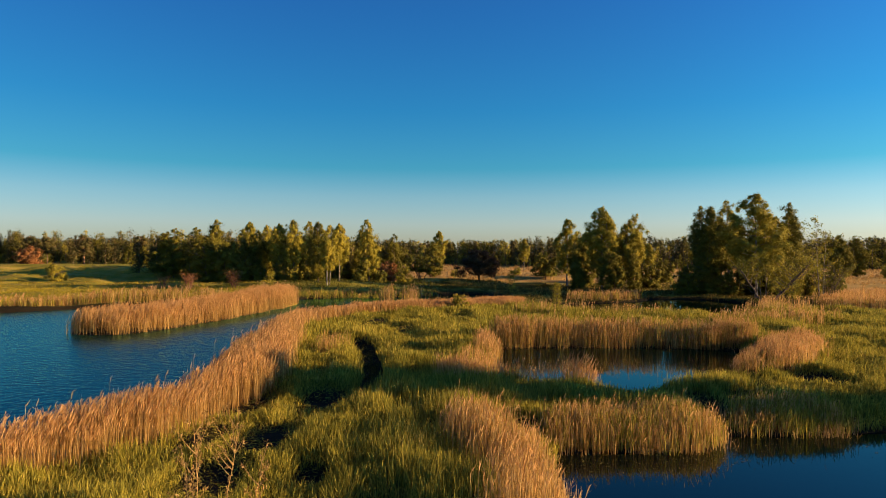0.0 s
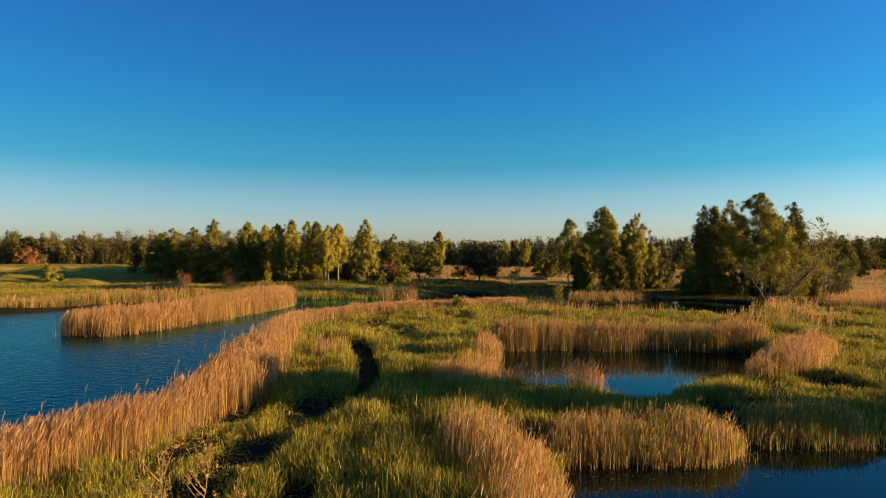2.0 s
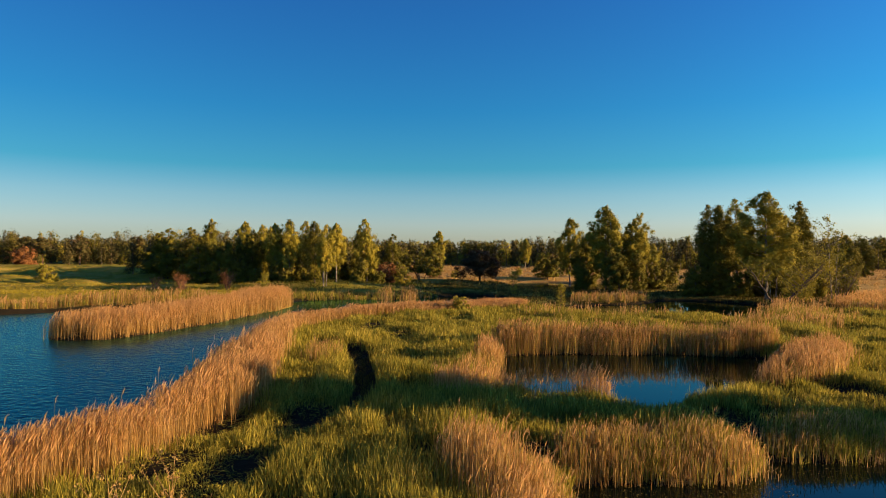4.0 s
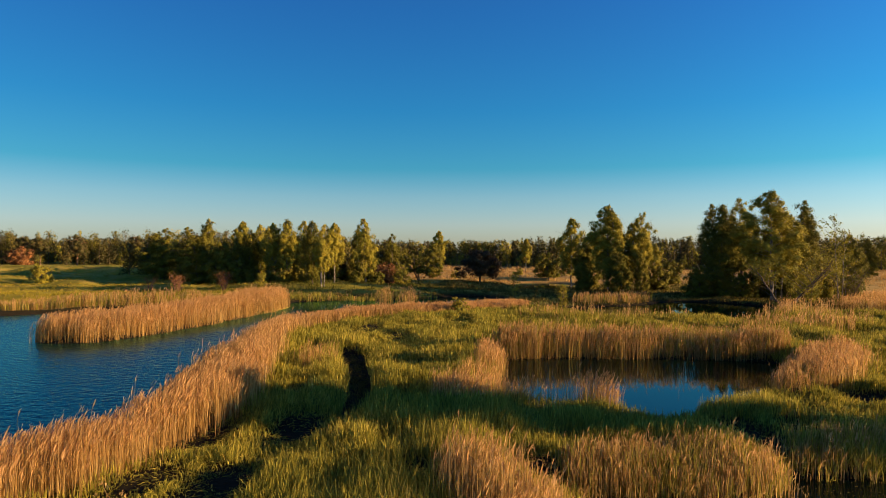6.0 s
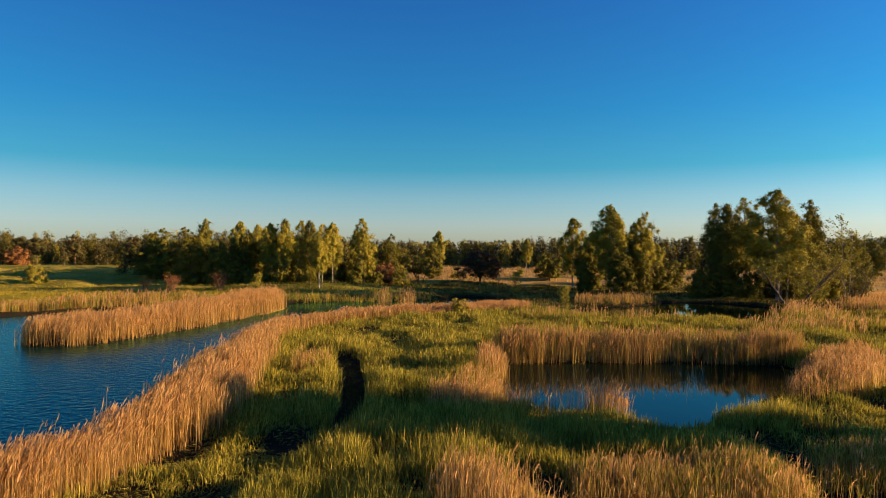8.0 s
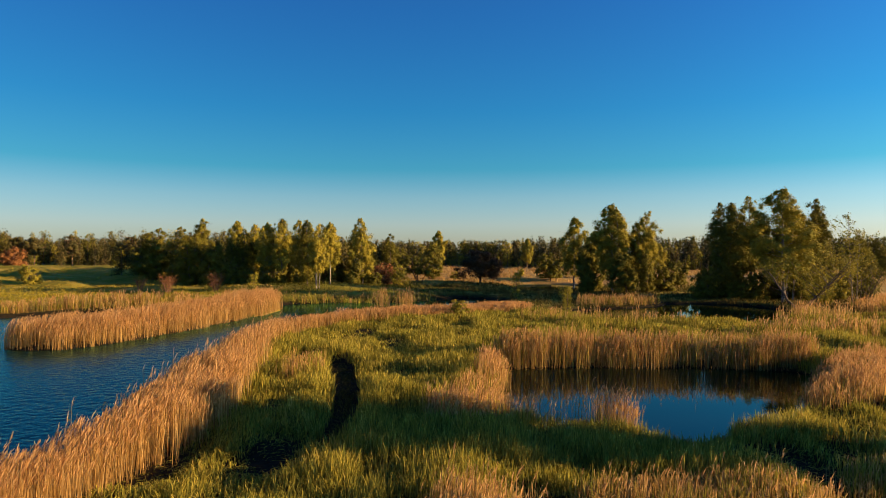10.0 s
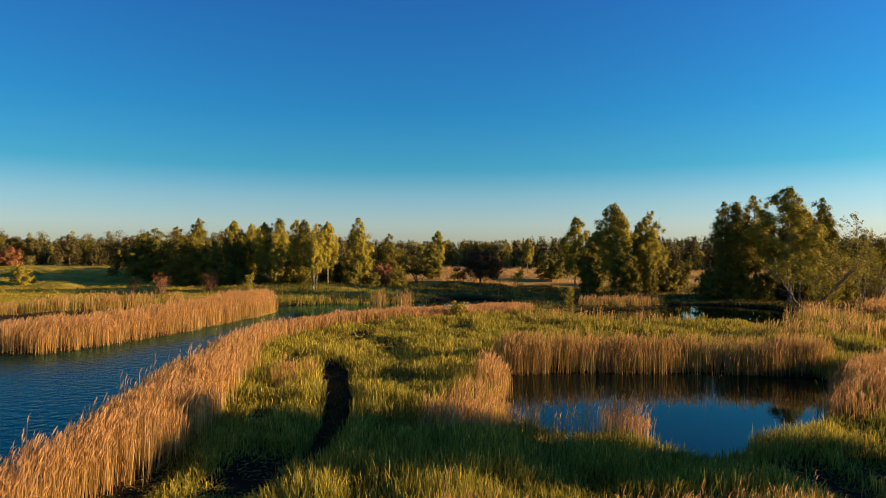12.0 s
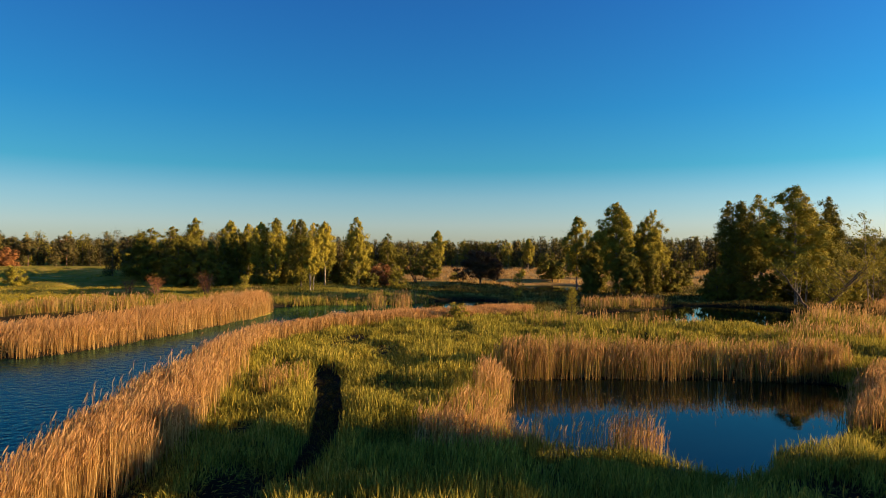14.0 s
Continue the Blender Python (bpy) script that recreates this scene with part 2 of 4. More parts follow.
DITCH = rounded([(-7.5, 53.0), (-6.1, 53.0), (-5.3, 49.5), (-4.7, 46), (-3.9, 42), (-3.4, 38), (-3.5, 35), (-3.7, 32.0), (-4.7, 32.0), (-4.6, 36), (-5.1, 40), (-5.6, 43), (-6.3, 46.5), (-7.0, 50)])
WATERS = [LAKE, POND, NEAR_POOL, SIDE_POOL, FAR_POOL, EAST_POOL]


def water_mask(x, y):
    w = np.zeros(np.shape(x), bool)
    for p in WATERS:
        w |= inside(p, x, y)
    return w & ~inside(ISLAND, x, y)


def bump_at(x, y, cx, cy, rx, ry, h):
    return h * np.exp(-(((x - cx) / rx) ** 2 + ((y - cy) / ry) ** 2))


def tussocks(x, y):
    """Hummocks of the marsh, 0 to 1."""
    k = np.clip((vnoise(x, y, 4.5, 2) * 0.48 + vnoise(x, y, 1.9, 5) * 0.34 + vnoise(x, y, 0.9, 7) * 0.18 - 0.27) / 0.42, 0, 1)
    return k * k * (3 - 2 * k)


def land_height(x, y):
    """The lie of the dry land: flat marsh, a low bank with birches, hillocks on the meadow."""
    z = 0.22 + 0.12 * vnoise(x, y, 3.0) + 0.25 * np.clip((y - 90) / 40, 0, 1) * vnoise(x, y, 12.0) * (1 - 0.8 * np.exp(-((x - 25) / 17) ** 4) * (y < 175))
    z = z + np.clip((y - 100) / 60, 0, 1) * 0.6 * (1 - np.exp(-((x - 25) / 17) ** 4) * (y < 175)) + 0.30 * tussocks(x, y) * np.clip((92 - y) / 10, 0, 1)
    z = z + bump_at(x, y, -22, 122, 17, 9, 1.6) + bump_at(x, y, 5, 150, 22, 10, 0.5)
    z = z + bump_at(x, y, -96, 187, 18, 6, 2.5) + bump_at(x, y, -118, 182, 9, 5, 1.5) + bump_at(x, y, -120, 228, 40, 10, 1.8) + bump_at(x, y, -150, 200, 30, 12, 1.5) + bump_at(x, y, -75, 160, 18, 8, 0.5)
    z = z + 1.1 * np.clip((y - 84) / 20, 0, 1) * np.clip((-x - 22) / 15, 0, 1) * np.clip(vnoise(x, y, 11, 4) * 0.7 + vnoise(x, y, 5, 8) * 0.3 - 0.42, 0, 1) * 2.2
    z = z + 1.2 * np.clip((y - 200) / 200, 0, 1) + 1.5 * np.clip((y - 200) / 300, 0, 1) * vnoise(x, y, 60)
    return z


def ground_height(x, y):
    x, y = np.asarray(x, float), np.asarray(y, float)
    d = np.full(x.shape, 1e9)
    for p in WATERS + [ISLAND]:
        d = np.minimum(d, edge_distance(p, x, y))
    w = water_mask(x, y)
    dry = np.minimum(land_height(x, y), 0.04 + 0.6 * np.where(inside(DITCH, x, y), 0.0, edge_distance(DITCH, x, y)))
    return np.where(w, -np.clip(d * 0.5, 0, 1.2), np.minimum(dry, 0.03 + d * 0.35))


def build_ground():
    def lines(lo, hi, step, end_lo, end_hi):
        a = list(np.arange(lo, hi + 0.01, step))
        s, x = step, hi
        while x < end_hi:
            s *= 1.22
            x += s
            a.append(x)
        s, x = step, lo
        while x > end_lo:
            s *= 1.22
            x -= s
            a.insert(0, x)
        return np.array(a)
    gx, gy = lines(-135, 80, 1.1, -3500, 3500), lines(14, 245, 1.1, -2500, 4000)
    X, Y = np.meshgrid(gx, gy)
    Z = ground_height(X, Y)
    n, m = len(gx), len(gy)
    k = (np.arange(m - 1)[:, None] * n + np.arange(n - 1)).ravel()
    tris = np.concatenate([np.stack([k, k + 1, k + n + 1], 1), np.stack([k, k + n + 1, k + n], 1)])
    me = tri_mesh("ground", np.stack([X, Y, Z], -1).reshape(-1, 3), tris, [M_GROUND], smooth=True)
    x, y = X.ravel(), Y.ravel()
    shore = np.full(x.shape, 1e9)
    for p in WATERS:
        shore = np.minimum(shore, edge_distance(p, x, y))
    grassy = np.clip((y - 84) / 10 + 0.3 * vnoise(x, y, 5), 0, 1) * np.clip((shore - 0.8) / 2.5, 0, 1)
    dry = np.clip((y - 150 + 0.5 * (x + 10)) / 40, 0, 1) * (x > -45) * np.clip((x + 45) / 20, 0, 1) * (0.55 + 0.45 * vnoise(x, y, 25))
    dry = np.maximum(dry, 0.65 * np.clip((x - 52 + 0.1 * (y - 80)) / 12, 0, 1) * np.clip((y - 75) / 20, 0, 1))
    for name, values in (("grassy", grassy), ("dry", dry)):
        me.attributes.new(name, 'FLOAT', 'POINT').data.foreach_set("value", values.astype(np.float32))
    tagged(new("ground", me), "dark marsh soil rising to green meadow and dry field", "ground", kind="structure")


def water_sheet(name, x0, y0, x1, y1, mat, label):
    me = tri_mesh(name, [(x0, y0, 0), (x1, y0, 0), (x1, y1, 0), (x0, y1, 0)], [(0, 1, 2), (0, 2, 3)], [mat])
    tagged(new(name, me), label, "water", kind="structure")


build_ground()
water_sheet("lake_water", -140, -60, -2.5, 125, M_LAKE, "deep blue wind-rippled water of a lake")
water_sheet("pond_water", -2.5, -60, 130, 180, M_POND, "still dark blue pond water mirroring sky and reeds")

# ---------- reeds and grasses ----------
STRIP = wobbly([(-20, 13), (-15.5, 21.2), (-13.4, 25), (-12.2, 28), (-11.7, 31), (-12.3, 34.7), (-13.4, 38.4), (-14.1, 44), (-14.6, 52), (-15.1, 62), (-14.9, 67.4), (-12, 75.5), (-9.3, 81), (-4.2, 86.3), (2.5, 92), (8.5, 97),
                (13, 92), (8.5, 86.5), (-1, 80.8), (-8.5, 75), (-12.6, 67.5), (-13.4, 61), (-12.4, 53), (-10.8, 46), (-10.0, 41), (-9.5, 36), (-9.3, 33), (-10.5, 30.4), (-10.3, 28), (-10.4, 25.7), (-11.6, 23.3), (-13.7, 21.3), (-17.5, 13)], 0.3, 2.0)
POND_LEFT = wobbly([(-0.8, 36.2), (1.0, 35.2), (2.9, 36.2), (3.3, 40), (3.7, 44.5), (2.2, 45.0), (1.2, 43), (0.2, 39.5)], 0.35, 1.2)
POND_CORNER = wobbly([(2.0, 44.2), (3.6, 44.0), (4.1, 47), (4.2, 48.8), (2.4, 48.6)], 0.25, 1.2)
POND_BACK = wobbly([(4.0, 51.7), (6.4, 51.3), (12, 51.8), (17, 51.7), (19.8, 51.2), (23.4, 50.7), (26, 51.5), (25.5, 53.6), (20, 53.6), (12, 53.9), (6, 53.7), (3.8, 53.0)], 0.35, 1.5)
POND_RIGHT = wobbly([(17.6, 38.5), (20, 42), (22.4, 45.6), (24, 48.6), (26.5, 50.3), (29.8, 50.8), (27.8, 46.2), (24.2, 41.6), (20.3, 38.3)], 0.5, 1.5)
POOL_FRONT = wobbly([(4.3, 24.2), (5.8, 24.3), (8.1, 24.7), (11.2, 25.1), (11.6, 26.6), (10.5, 28), (7, 27.9), (4.2, 26.8)], 0.3, 1.2)
POOL_SIDE = wobbly([(12.2, 26.8), (14.9, 26.8), (17.6, 27.0), (18, 29), (15, 29.8), (12.6, 28.8)], 0.35, 1.2)
NEAR_PATCH = wobbly([(-0.2, 26.6), (1.3, 27.1), (2.6, 25.0), (3.8, 22.6), (3.5, 16), (1.6, 15), (1.5, 20), (0.2, 23.6)], 0.35, 1.2)
TUFT_BANK = wobbly([(6.9, 35.8), (8.8, 35.4), (9.0, 36.4), (7.0, 37.4)], 0.2, 1.0)
FRINGE = wobbly([(2.6, 35.9), (6.4, 35.6), (6.6, 36.9), (4.2, 37.3), (3.0, 38)], 0.2, 1.0)
BACK_TUFTS = wobbly([(27, 63.5), (33, 63), (40, 65), (43, 68), (36, 69.5), (29, 67)], 0.6, 1.5)
MID_TUFTS = wobbly([(8, 80), (12, 75), (18, 73), (26, 73), (30, 76), (22, 77.5), (16, 80), (12, 84)], 0.8, 2.0)
DRY_PATCH = wobbly([(-9.6, 45.6), (-7.4, 45.0), (-6.9, 48.6), (-8.8, 50)], 0.4, 1.2)
SPIT = wobbly([(19, 97), (26, 99), (32, 102.5), (34, 105), (28, 107), (20, 105)], 0.6, 2.0)
EAST_TUFTS = wobbly([(52, 84), (60, 83), (70, 88), (82, 100), (76, 112), (64, 103), (54, 94)], 1.0, 2.5)
WILLOW_FOOT = wobbly([(38, 72), (44, 74), (48, 84), (46, 92), (40, 86)], 0.8, 2.0)
FAR_SHORE = wobbly([(-95, 63), (-75, 70), (-57, 80), (-47, 89), (-33, 95.5), (-33, 99), (-49, 91.5), (-60, 82.5), (-78, 73), (-95, 66)], 0.5, 2.0)
INLET_CLUMPS = [wobbly([(-10.2, 100.5), (-7.6, 100), (-7.4, 102.6), (-9.8, 103)], 0.3, 1.2), wobbly([(-6.6, 100.2), (-4.4, 100), (-4.0, 102.4), (-6.2, 102.8)], 0.3, 1.2)]
INLET_BANK = wobbly([(-24, 103.5), (-17, 106), (-10, 105.5), (-6, 107), (-1, 112), (-1, 115), (-7, 110.5), (-16, 109.5), (-24, 107)], 0.4, 2.0)


# Gaps of low, thinned grass over dark soil, imitating shadow pockets beside mounds.
SHADE_GAPS = [(-5.9, 31.6, 1.2), (-6.9, 24.6, 1.3), (-0.7, 26.0, 0.5), (-9.3, 25.2, 1.0), (-4.3, 20.6, 0.5), (-7.5, 20.0, 1.1), (3.3, 26.4, 0.8), (12.6, 30.5, 1.1), (14.8, 30.6, 0.9), (17.3, 34.8, 0.9), (12.6, 28.6, 0.7), (-9.5, 30.6, 1.1),
           (-7.6, 38.6, 0.7), (-9.0, 45.5, 0.8), (-1.5, 44.0, 0.45), (0.5, 53.0, 0.6), (22, 36.5, 1.1), (27, 41.0, 1.0), (30, 56.0, 1.5), (-4.0, 60.0, 1.2), (6.0, 62.0, 1.3), (17, 62.0, 1.4), (24, 58.0, 1.2), (-9.6, 52.0, 1.0), (2.0, 70.0, 1.6),
           (-7.0, 66.0, 1.4), (12.0, 58.0, 1.0)]


def spread(poly, density, clump=1, loose=0.15, soft=0.0, ceiling=360):
    """Random places in an outline, by a density given as a number or as a function of the place."""
    xs, ys = [p[0] for p in poly], [p[1] for p in poly]
    area = (max(xs) - min(xs)) * (max(ys) - min(ys))
    top = density if not callable(density) else ceiling
    n = int(area * top / clump)
    x, y = RNG.uniform(min(xs), max(xs), n), RNG.uniform(min(ys), max(ys), n)
    if callable(density):
        keep = RNG.random(n) < density(x, y) / top
        x, y = x[keep], y[keep]
    keep = inside(poly, x + RNG.normal(0, soft, len(x)), y + RNG.normal(0, soft, len(x)))
    x, y = x[keep], y[keep]
    cx, cy = np.repeat(x, clump), np.repeat(y, clump)
    x, y = cx + RNG.normal(0, loose, len(cx)), cy + RNG.normal(0, loose, len(cy))
    return x, y, x - cx, y - cy


def blades(x, y, z, h, w, lean_x, lean_y, droop=0.2, foot=1.0):
    """Grass and reed leaves: tapered, bent, one island each. Three triangles a blade; foot: its width at the ground as a share of the widest."""
    n = len(x)
    a = RNG.uniform(0, 2 * np.pi, n)
    ux, uy = np.cos(a) * w / 2, np.sin(a) * w / 2
    V = np.empty((n, 5, 3), np.float32)
    V[:, 0] = np.stack([x - ux * foot, y - uy * foot, z], 1)
    V[:, 1] = np.stack([x + ux * foot, y + uy * foot, z], 1)
    mx, my, mz = x + lean_x * 0.35, y + lean_y * 0.35, z + h * 0.6
    V[:, 2] = np.stack([mx - ux * 0.9, my - uy * 0.9, mz - 0.25 * w], 1)
    V[:, 3] = np.stack([mx + ux * 0.9, my + uy * 0.9, mz + 0.25 * w], 1)
    V[:, 4] = np.stack([x + lean_x, y + lean_y, z + h * (1 - droop * np.minimum(1, np.hypot(lean_x, lean_y) / h))], 1)
    k = np.arange(n)[:, None] * 5
    T = np.concatenate([k + [0, 1, 3], k + [0, 3, 2], k + [2, 3, 4]], 1).reshape(-1, 3)
    return V.reshape(-1, 3), T


def joined(pieces):
    V, T, W, k = [], [], [], 0
    for v, t, w in pieces:
        V.append(v)
        T.append(t + k)
        W.append(np.full(len(t), w))
        k += len(v)
    return np.concatenate(V), np.concatenate(T), np.concatenate(W)


def stalks(x, y, z, h, w, plume=0.3, leaves=1, plume_share=0.8, wind=(0.04, 0.02), tall=None):
    """Dry reeds: a stiff stem, a leaf or two, and a nodding plume."""
    n = len(x)
    lx, ly = wind[0] + RNG.normal(0, 0.11, n), wind[1] + RNG.normal(0, 0.11, n)
    lx, ly = lx * h / 2, ly * h / 2
    a = RNG.uniform(0, np.pi, n)
    ux, uy = np.cos(a) * w / 2, np.sin(a) * w / 2
    V = np.empty((n, 4, 3), np.float32)
    V[:, 0] = np.stack([x - ux, y - uy, z], 1)
    V[:, 1] = np.stack([x + ux, y + uy, z], 1)
    V[:, 2] = np.stack([x + lx + ux * .7, y + ly + uy * .7, z + h], 1)
    V[:, 3] = np.stack([x + lx - ux * .7, y + ly - uy * .7, z + h], 1)
    k = np.arange(n)[:, None] * 4
    out = [(V.reshape(-1, 3), np.concatenate([k + [0, 1, 2], k + [0, 2, 3]], 1).reshape(-1, 3), 0)]
    for _ in range(leaves):
        f = RNG.uniform(0.35, 0.95, n)
        b = RNG.uniform(0, 2 * np.pi, n)
        ln = RNG.uniform(0.2, 0.42, n)
        P = np.stack([x + lx * f, y + ly * f, z + h * f], 1)
        D = np.stack([np.cos(b) * ln * 0.5, np.sin(b) * ln * 0.5, ln * RNG.uniform(0.2, 1.1, n)], 1)
        S = np.stack([np.zeros(n), np.zeros(n), w * 1.3], 1)
        Q = np.stack([P, P + D * 0.5 + S, P + D], 1)
        k = np.arange(n)[:, None] * 3
        out.append((Q.reshape(-1, 3), (k + [0, 1, 2]), 0))
    p = RNG.random(n) < plume_share
    p = p if tall is None else p | tall
    m = int(p.sum())
    if plume and m:
        P = np.stack([x + lx, y + ly, z + h * 0.97], 1)[p]
        ln = plume * RNG.uniform(0.65, 1.3, m)
        b = RNG.normal(math.atan2(wind[1], wind[0]), 0.7, m)
        nod = RNG.uniform(0.05, 0.45, m)
        side = np.stack([np.cos(b), np.sin(b), np.zeros(m)], 1)
        D = side * (ln * nod)[:, None]
        D[:, 2] = ln * np.sqrt(1 - nod * nod)
        wide = np.maximum(ln * 0.055, 0.7 * w[p])
        c = RNG.uniform(0, np.pi, m)
        S = np.stack([np.cos(c), np.sin(c), np.zeros(m)], 1) * wide[:, None]
        tip = P + D + side * (0.14 * ln)[:, None]
        Q = np.stack([P, P + D * 0.55 + S, tip, P + D * 0.6 - S], 1)
        k = np.arange(m)[:, None] * 4
        out.append((Q.reshape(-1, 3), np.concatenate([k + [0, 1, 2], k + [0, 2, 3]], 1).reshape(-1, 3), 1))
        for j in range(4):
            q = P + D * (0.12 + 0.24 * j)
            E = D * RNG.uniform(0.25, 0.5, m)[:, None] + side * (RNG.uniform(-0.05, 0.3, m) * ln)[:, None] + RNG.normal(0, 0.10, (m, 3)) * ln[:, None]
            E[:, 2] -= ln * 0.08
            S = RNG.normal(0, 0.6, (m, 3)) * wide[:, None]
            Q = np.stack([q - S * 0.3, q + E * 0.6 + S, q + E], 1)
            k = np.arange(m)[:, None] * 3
            out.append((Q.reshape(-1, 3), k + [0, 1, 2], 1))
    return joined(out)


def reed_bed(poly, density, height, label, width=0.022, plume=0.3, plume_share=0.8, leaves=1, green=0.0, green_height=1.4, vary=0.3, soft=0.3):
    """A bed of dry reeds in an outline, with young green leaves among them where green is above 0."""
    x, y, dx, dy = spread(poly, density, 3, 0.12, soft)
    thin = np.clip(1.6 * vnoise(x, y, 1.1, 6) + 0.25, 0, 1) > RNG.random(len(x))
    x, y = x[thin], y[thin]
    h = height * (1 - vary + 2 * vary * vnoise(x, y, 1.7)) * RNG.uniform(0.6, 1.12, len(x))
    h *= 0.85 + 0.15 * np.clip(edge_distance(poly, x, y) / 0.4, 0, 1)
    h -= 0.26 * tussocks(x, y) * np.clip((92 - y) / 10, 0, 1)
    if poly is ISLAND:
        h *= np.interp(y, [66, 84], [0.78, 1.0])
    if poly is STRIP:
        h *= np.interp(y, [22, 34, 56, 68, 80, 88], [0.82, 0.97, 1.0, 0.70, 0.54, 0.38])
    z = np.maximum(ground_height(x, y), -0.35) - 0.02
    w = width(y) if callable(width) else np.full(len(x), width)
    tall = RNG.random(len(x)) < 0.02
    h = np.where(tall, h * RNG.uniform(1.15, 1.4, len(x)), h)
    V, T, W = stalks(x, y, z, h, w, plume, leaves, plume_share, tall=tall)
    mats = [M_STRAW, M_PLUME]
    if green:
        x, y, dx, dy = spread(poly, (100 if callable(density) else density) * green, 4, 0.12, soft)
        gz = np.maximum(ground_height(x, y), -0.3)
        gh = green_height * (0.75 + 0.5 * vnoise(x, y, 1.5)) * RNG.uniform(0.7, 1.15, len(x))
        v, t = blades(x, y, gz, gh, np.full(len(x), 0.03 if callable(width) else width), dx * 0.8 + RNG.normal(0.03, 0.12, len(x)), dy * 0.8 + RNG.normal(0, 0.12, len(x)), 0.3, 0.3)
        V, T, W = joined([(V, T, 0), (v, t, 2)])[:2] + (np.concatenate([W, np.full(len(t), 2)]),)
        mats.append(M_GREEN)
    tagged(new("reed_bed", tri_mesh("reed_bed", V, T, mats, W)), label, "reeds", kind="stuff")


def green_bed(name, poly, density, label, hill=1.0, skip=()):
    x, y, dx, dy = spread(poly, density, 12, 0.2)
    tuft = np.repeat(RNG.uniform(0.5, 1.25, len(x) // 12), 12)
    keep = ~water_mask(x, y)
    for p in skip:
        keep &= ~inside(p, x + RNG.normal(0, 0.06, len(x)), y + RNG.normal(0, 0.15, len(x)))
    x, y, dx, dy, tuft = x[keep], y[keep], dx[keep], dy[keep], tuft[keep]
    far = np.clip((y - 25) / 60, 0, 1)
    mound = tussocks(x, y)
    h = (0.52 + 0.36 * mound) * (1 - 0.12 * far) * (0.4 + 0.6 * tuft) * RNG.uniform(0.6, 1.15, len(x)) * hill
    h *= 1.0 + 0.3 * np.exp(-edge_distance(DITCH, x, y) / 0.8)
    h *= np.where(RNG.random(len(x)) < 0.04, 1.2, 1.0)
    # cut the blades down where the shadow pockets are imitated
    low = np.ones(len(x))
    for hx, hy, hr in SHADE_GAPS:
        low *= 1 - (0.93 if hy < 40 else 0.6) * np.exp(-(((x - hx) / hr) ** 4 + ((y - hy) * 0.5 / hr) ** 4))
    keep = RNG.random(len(x)) < 0.28 + 0.72 * low
    x, y, dx, dy, far, h = x[keep], y[keep], dx[keep], dy[keep], far[keep], (h * low)[keep]
    z = np.maximum(ground_height(x, y), -0.1)
    w = (0.026 + 0.040 * far) * RNG.uniform(0.6, 1.3, len(x))
    v, t = blades(x, y, z, h, w, dx * 0.5 + RNG.normal(0.02, 0.10, len(x)), dy * 0.5 + RNG.normal(0, 0.10, len(x)), 0.3, 0.4)
    tagged(new(name, tri_mesh(name, v, t, [M_GREEN])), label, "reeds", kind="stuff")


def marsh_density(x, y):
    """Thick near by, thinner and broader far off; bare where tall dry reeds stand thick."""
    d = np.interp(y, [15, 32, 48, 68, 95], [310, 225, 128, 72, 43])
    return d * np.where(vnoise(x, y, 1.9, 9) < 0.2, 0.35, 1.03)


green_bed("green_reed_marsh", [(-17, 15), (6, 15), (22, 27), (36, 30), (44, 50), (62, 76), (46, 84), (30, 88), (14, 90), (8, 86.5), (-10, 76), (-15, 66)], marsh_density,
          "bright green young reeds growing in uneven mounds", skip=[DITCH, STRIP, POND_LEFT, POND_CORNER, POND_BACK, POND_RIGHT, NEAR_PATCH])

green_bed("green_reed_bank", [(-15, -10), (3.2, -10), (3.2, 15), (-12.5, 15)], 70, "green young reeds thinning out over wet ground", skip=[NEAR_PATCH])
reed_bed(STRIP, lambda x, y: np.interp(y, [20, 36, 50, 80], [270, 215, 110, 62]), 1.95, "golden dry reeds with pale plumes along the lake", lambda y: 0.015 + 0.0006 * np.maximum(0, y - 25), 0.27, 0.8, vary=0.16, soft=0.35)
reed_bed(ISLAND, 110, 2.15, "golden dry reed island standing in the lake", 0.027, 0.33, 0.8, vary=0.14)
reed_bed(POND_CORNER, 120, 1.8, "tall golden reed clump at the pond corner", 0.022, 0.3, 0.5, green=0.06, vary=0.12)
reed_bed(POND_LEFT, 110, 0.9, "dry golden reeds leaning beside the pond", 0.024, 0.28, 0.4, green=0.1)
reed_bed(POND_BACK, 200, 1.75, "tall tan reeds standing at the pond bank", 0.02, 0.3, 0.35, green=0.2, green_height=1.75, vary=0.2)
reed_bed(POND_RIGHT, 90, 1.25, "pinkish dry reeds with plumes beside the pond", 0.021, 0.28, 0.85, green=0.3, green_height=1.1)
reed_bed(POOL_FRONT, 270, 1.0, "tan reeds with green tips at the pool edge", 0.02, 0.26, 0.04, green=0.13, green_height=1.12, vary=0.10)
reed_bed(POOL_SIDE, 150, 1.05, "tan and green reeds at the pool edge", 0.02, 0.26, 0.04, green=0.8, green_height=1.0, vary=0.25)
reed_bed(NEAR_PATCH, 200, 1.5, "dense golden dry reed patch with nodding plumes", 0.016, 0.28, 0.14, green=0.05, vary=0.2)
reed_bed(TUFT_BANK, 170, 1.7, "small tuft of pale plumed reeds by the pond", 0.02, 0.32, 0.9, green=0.8, green_height=0.9)
reed_bed(FRINGE, 48, 1.25, "thin fringe of pale reeds in shallow water", 0.018, 0.3, 0.8, green=0.8, green_height=0.6)
reed_bed(BACK_TUFTS, 9, 1.5, "scattered brown reeds among green ones", 0.04, 0.4, 0.7, green=1.6, green_height=1.1)
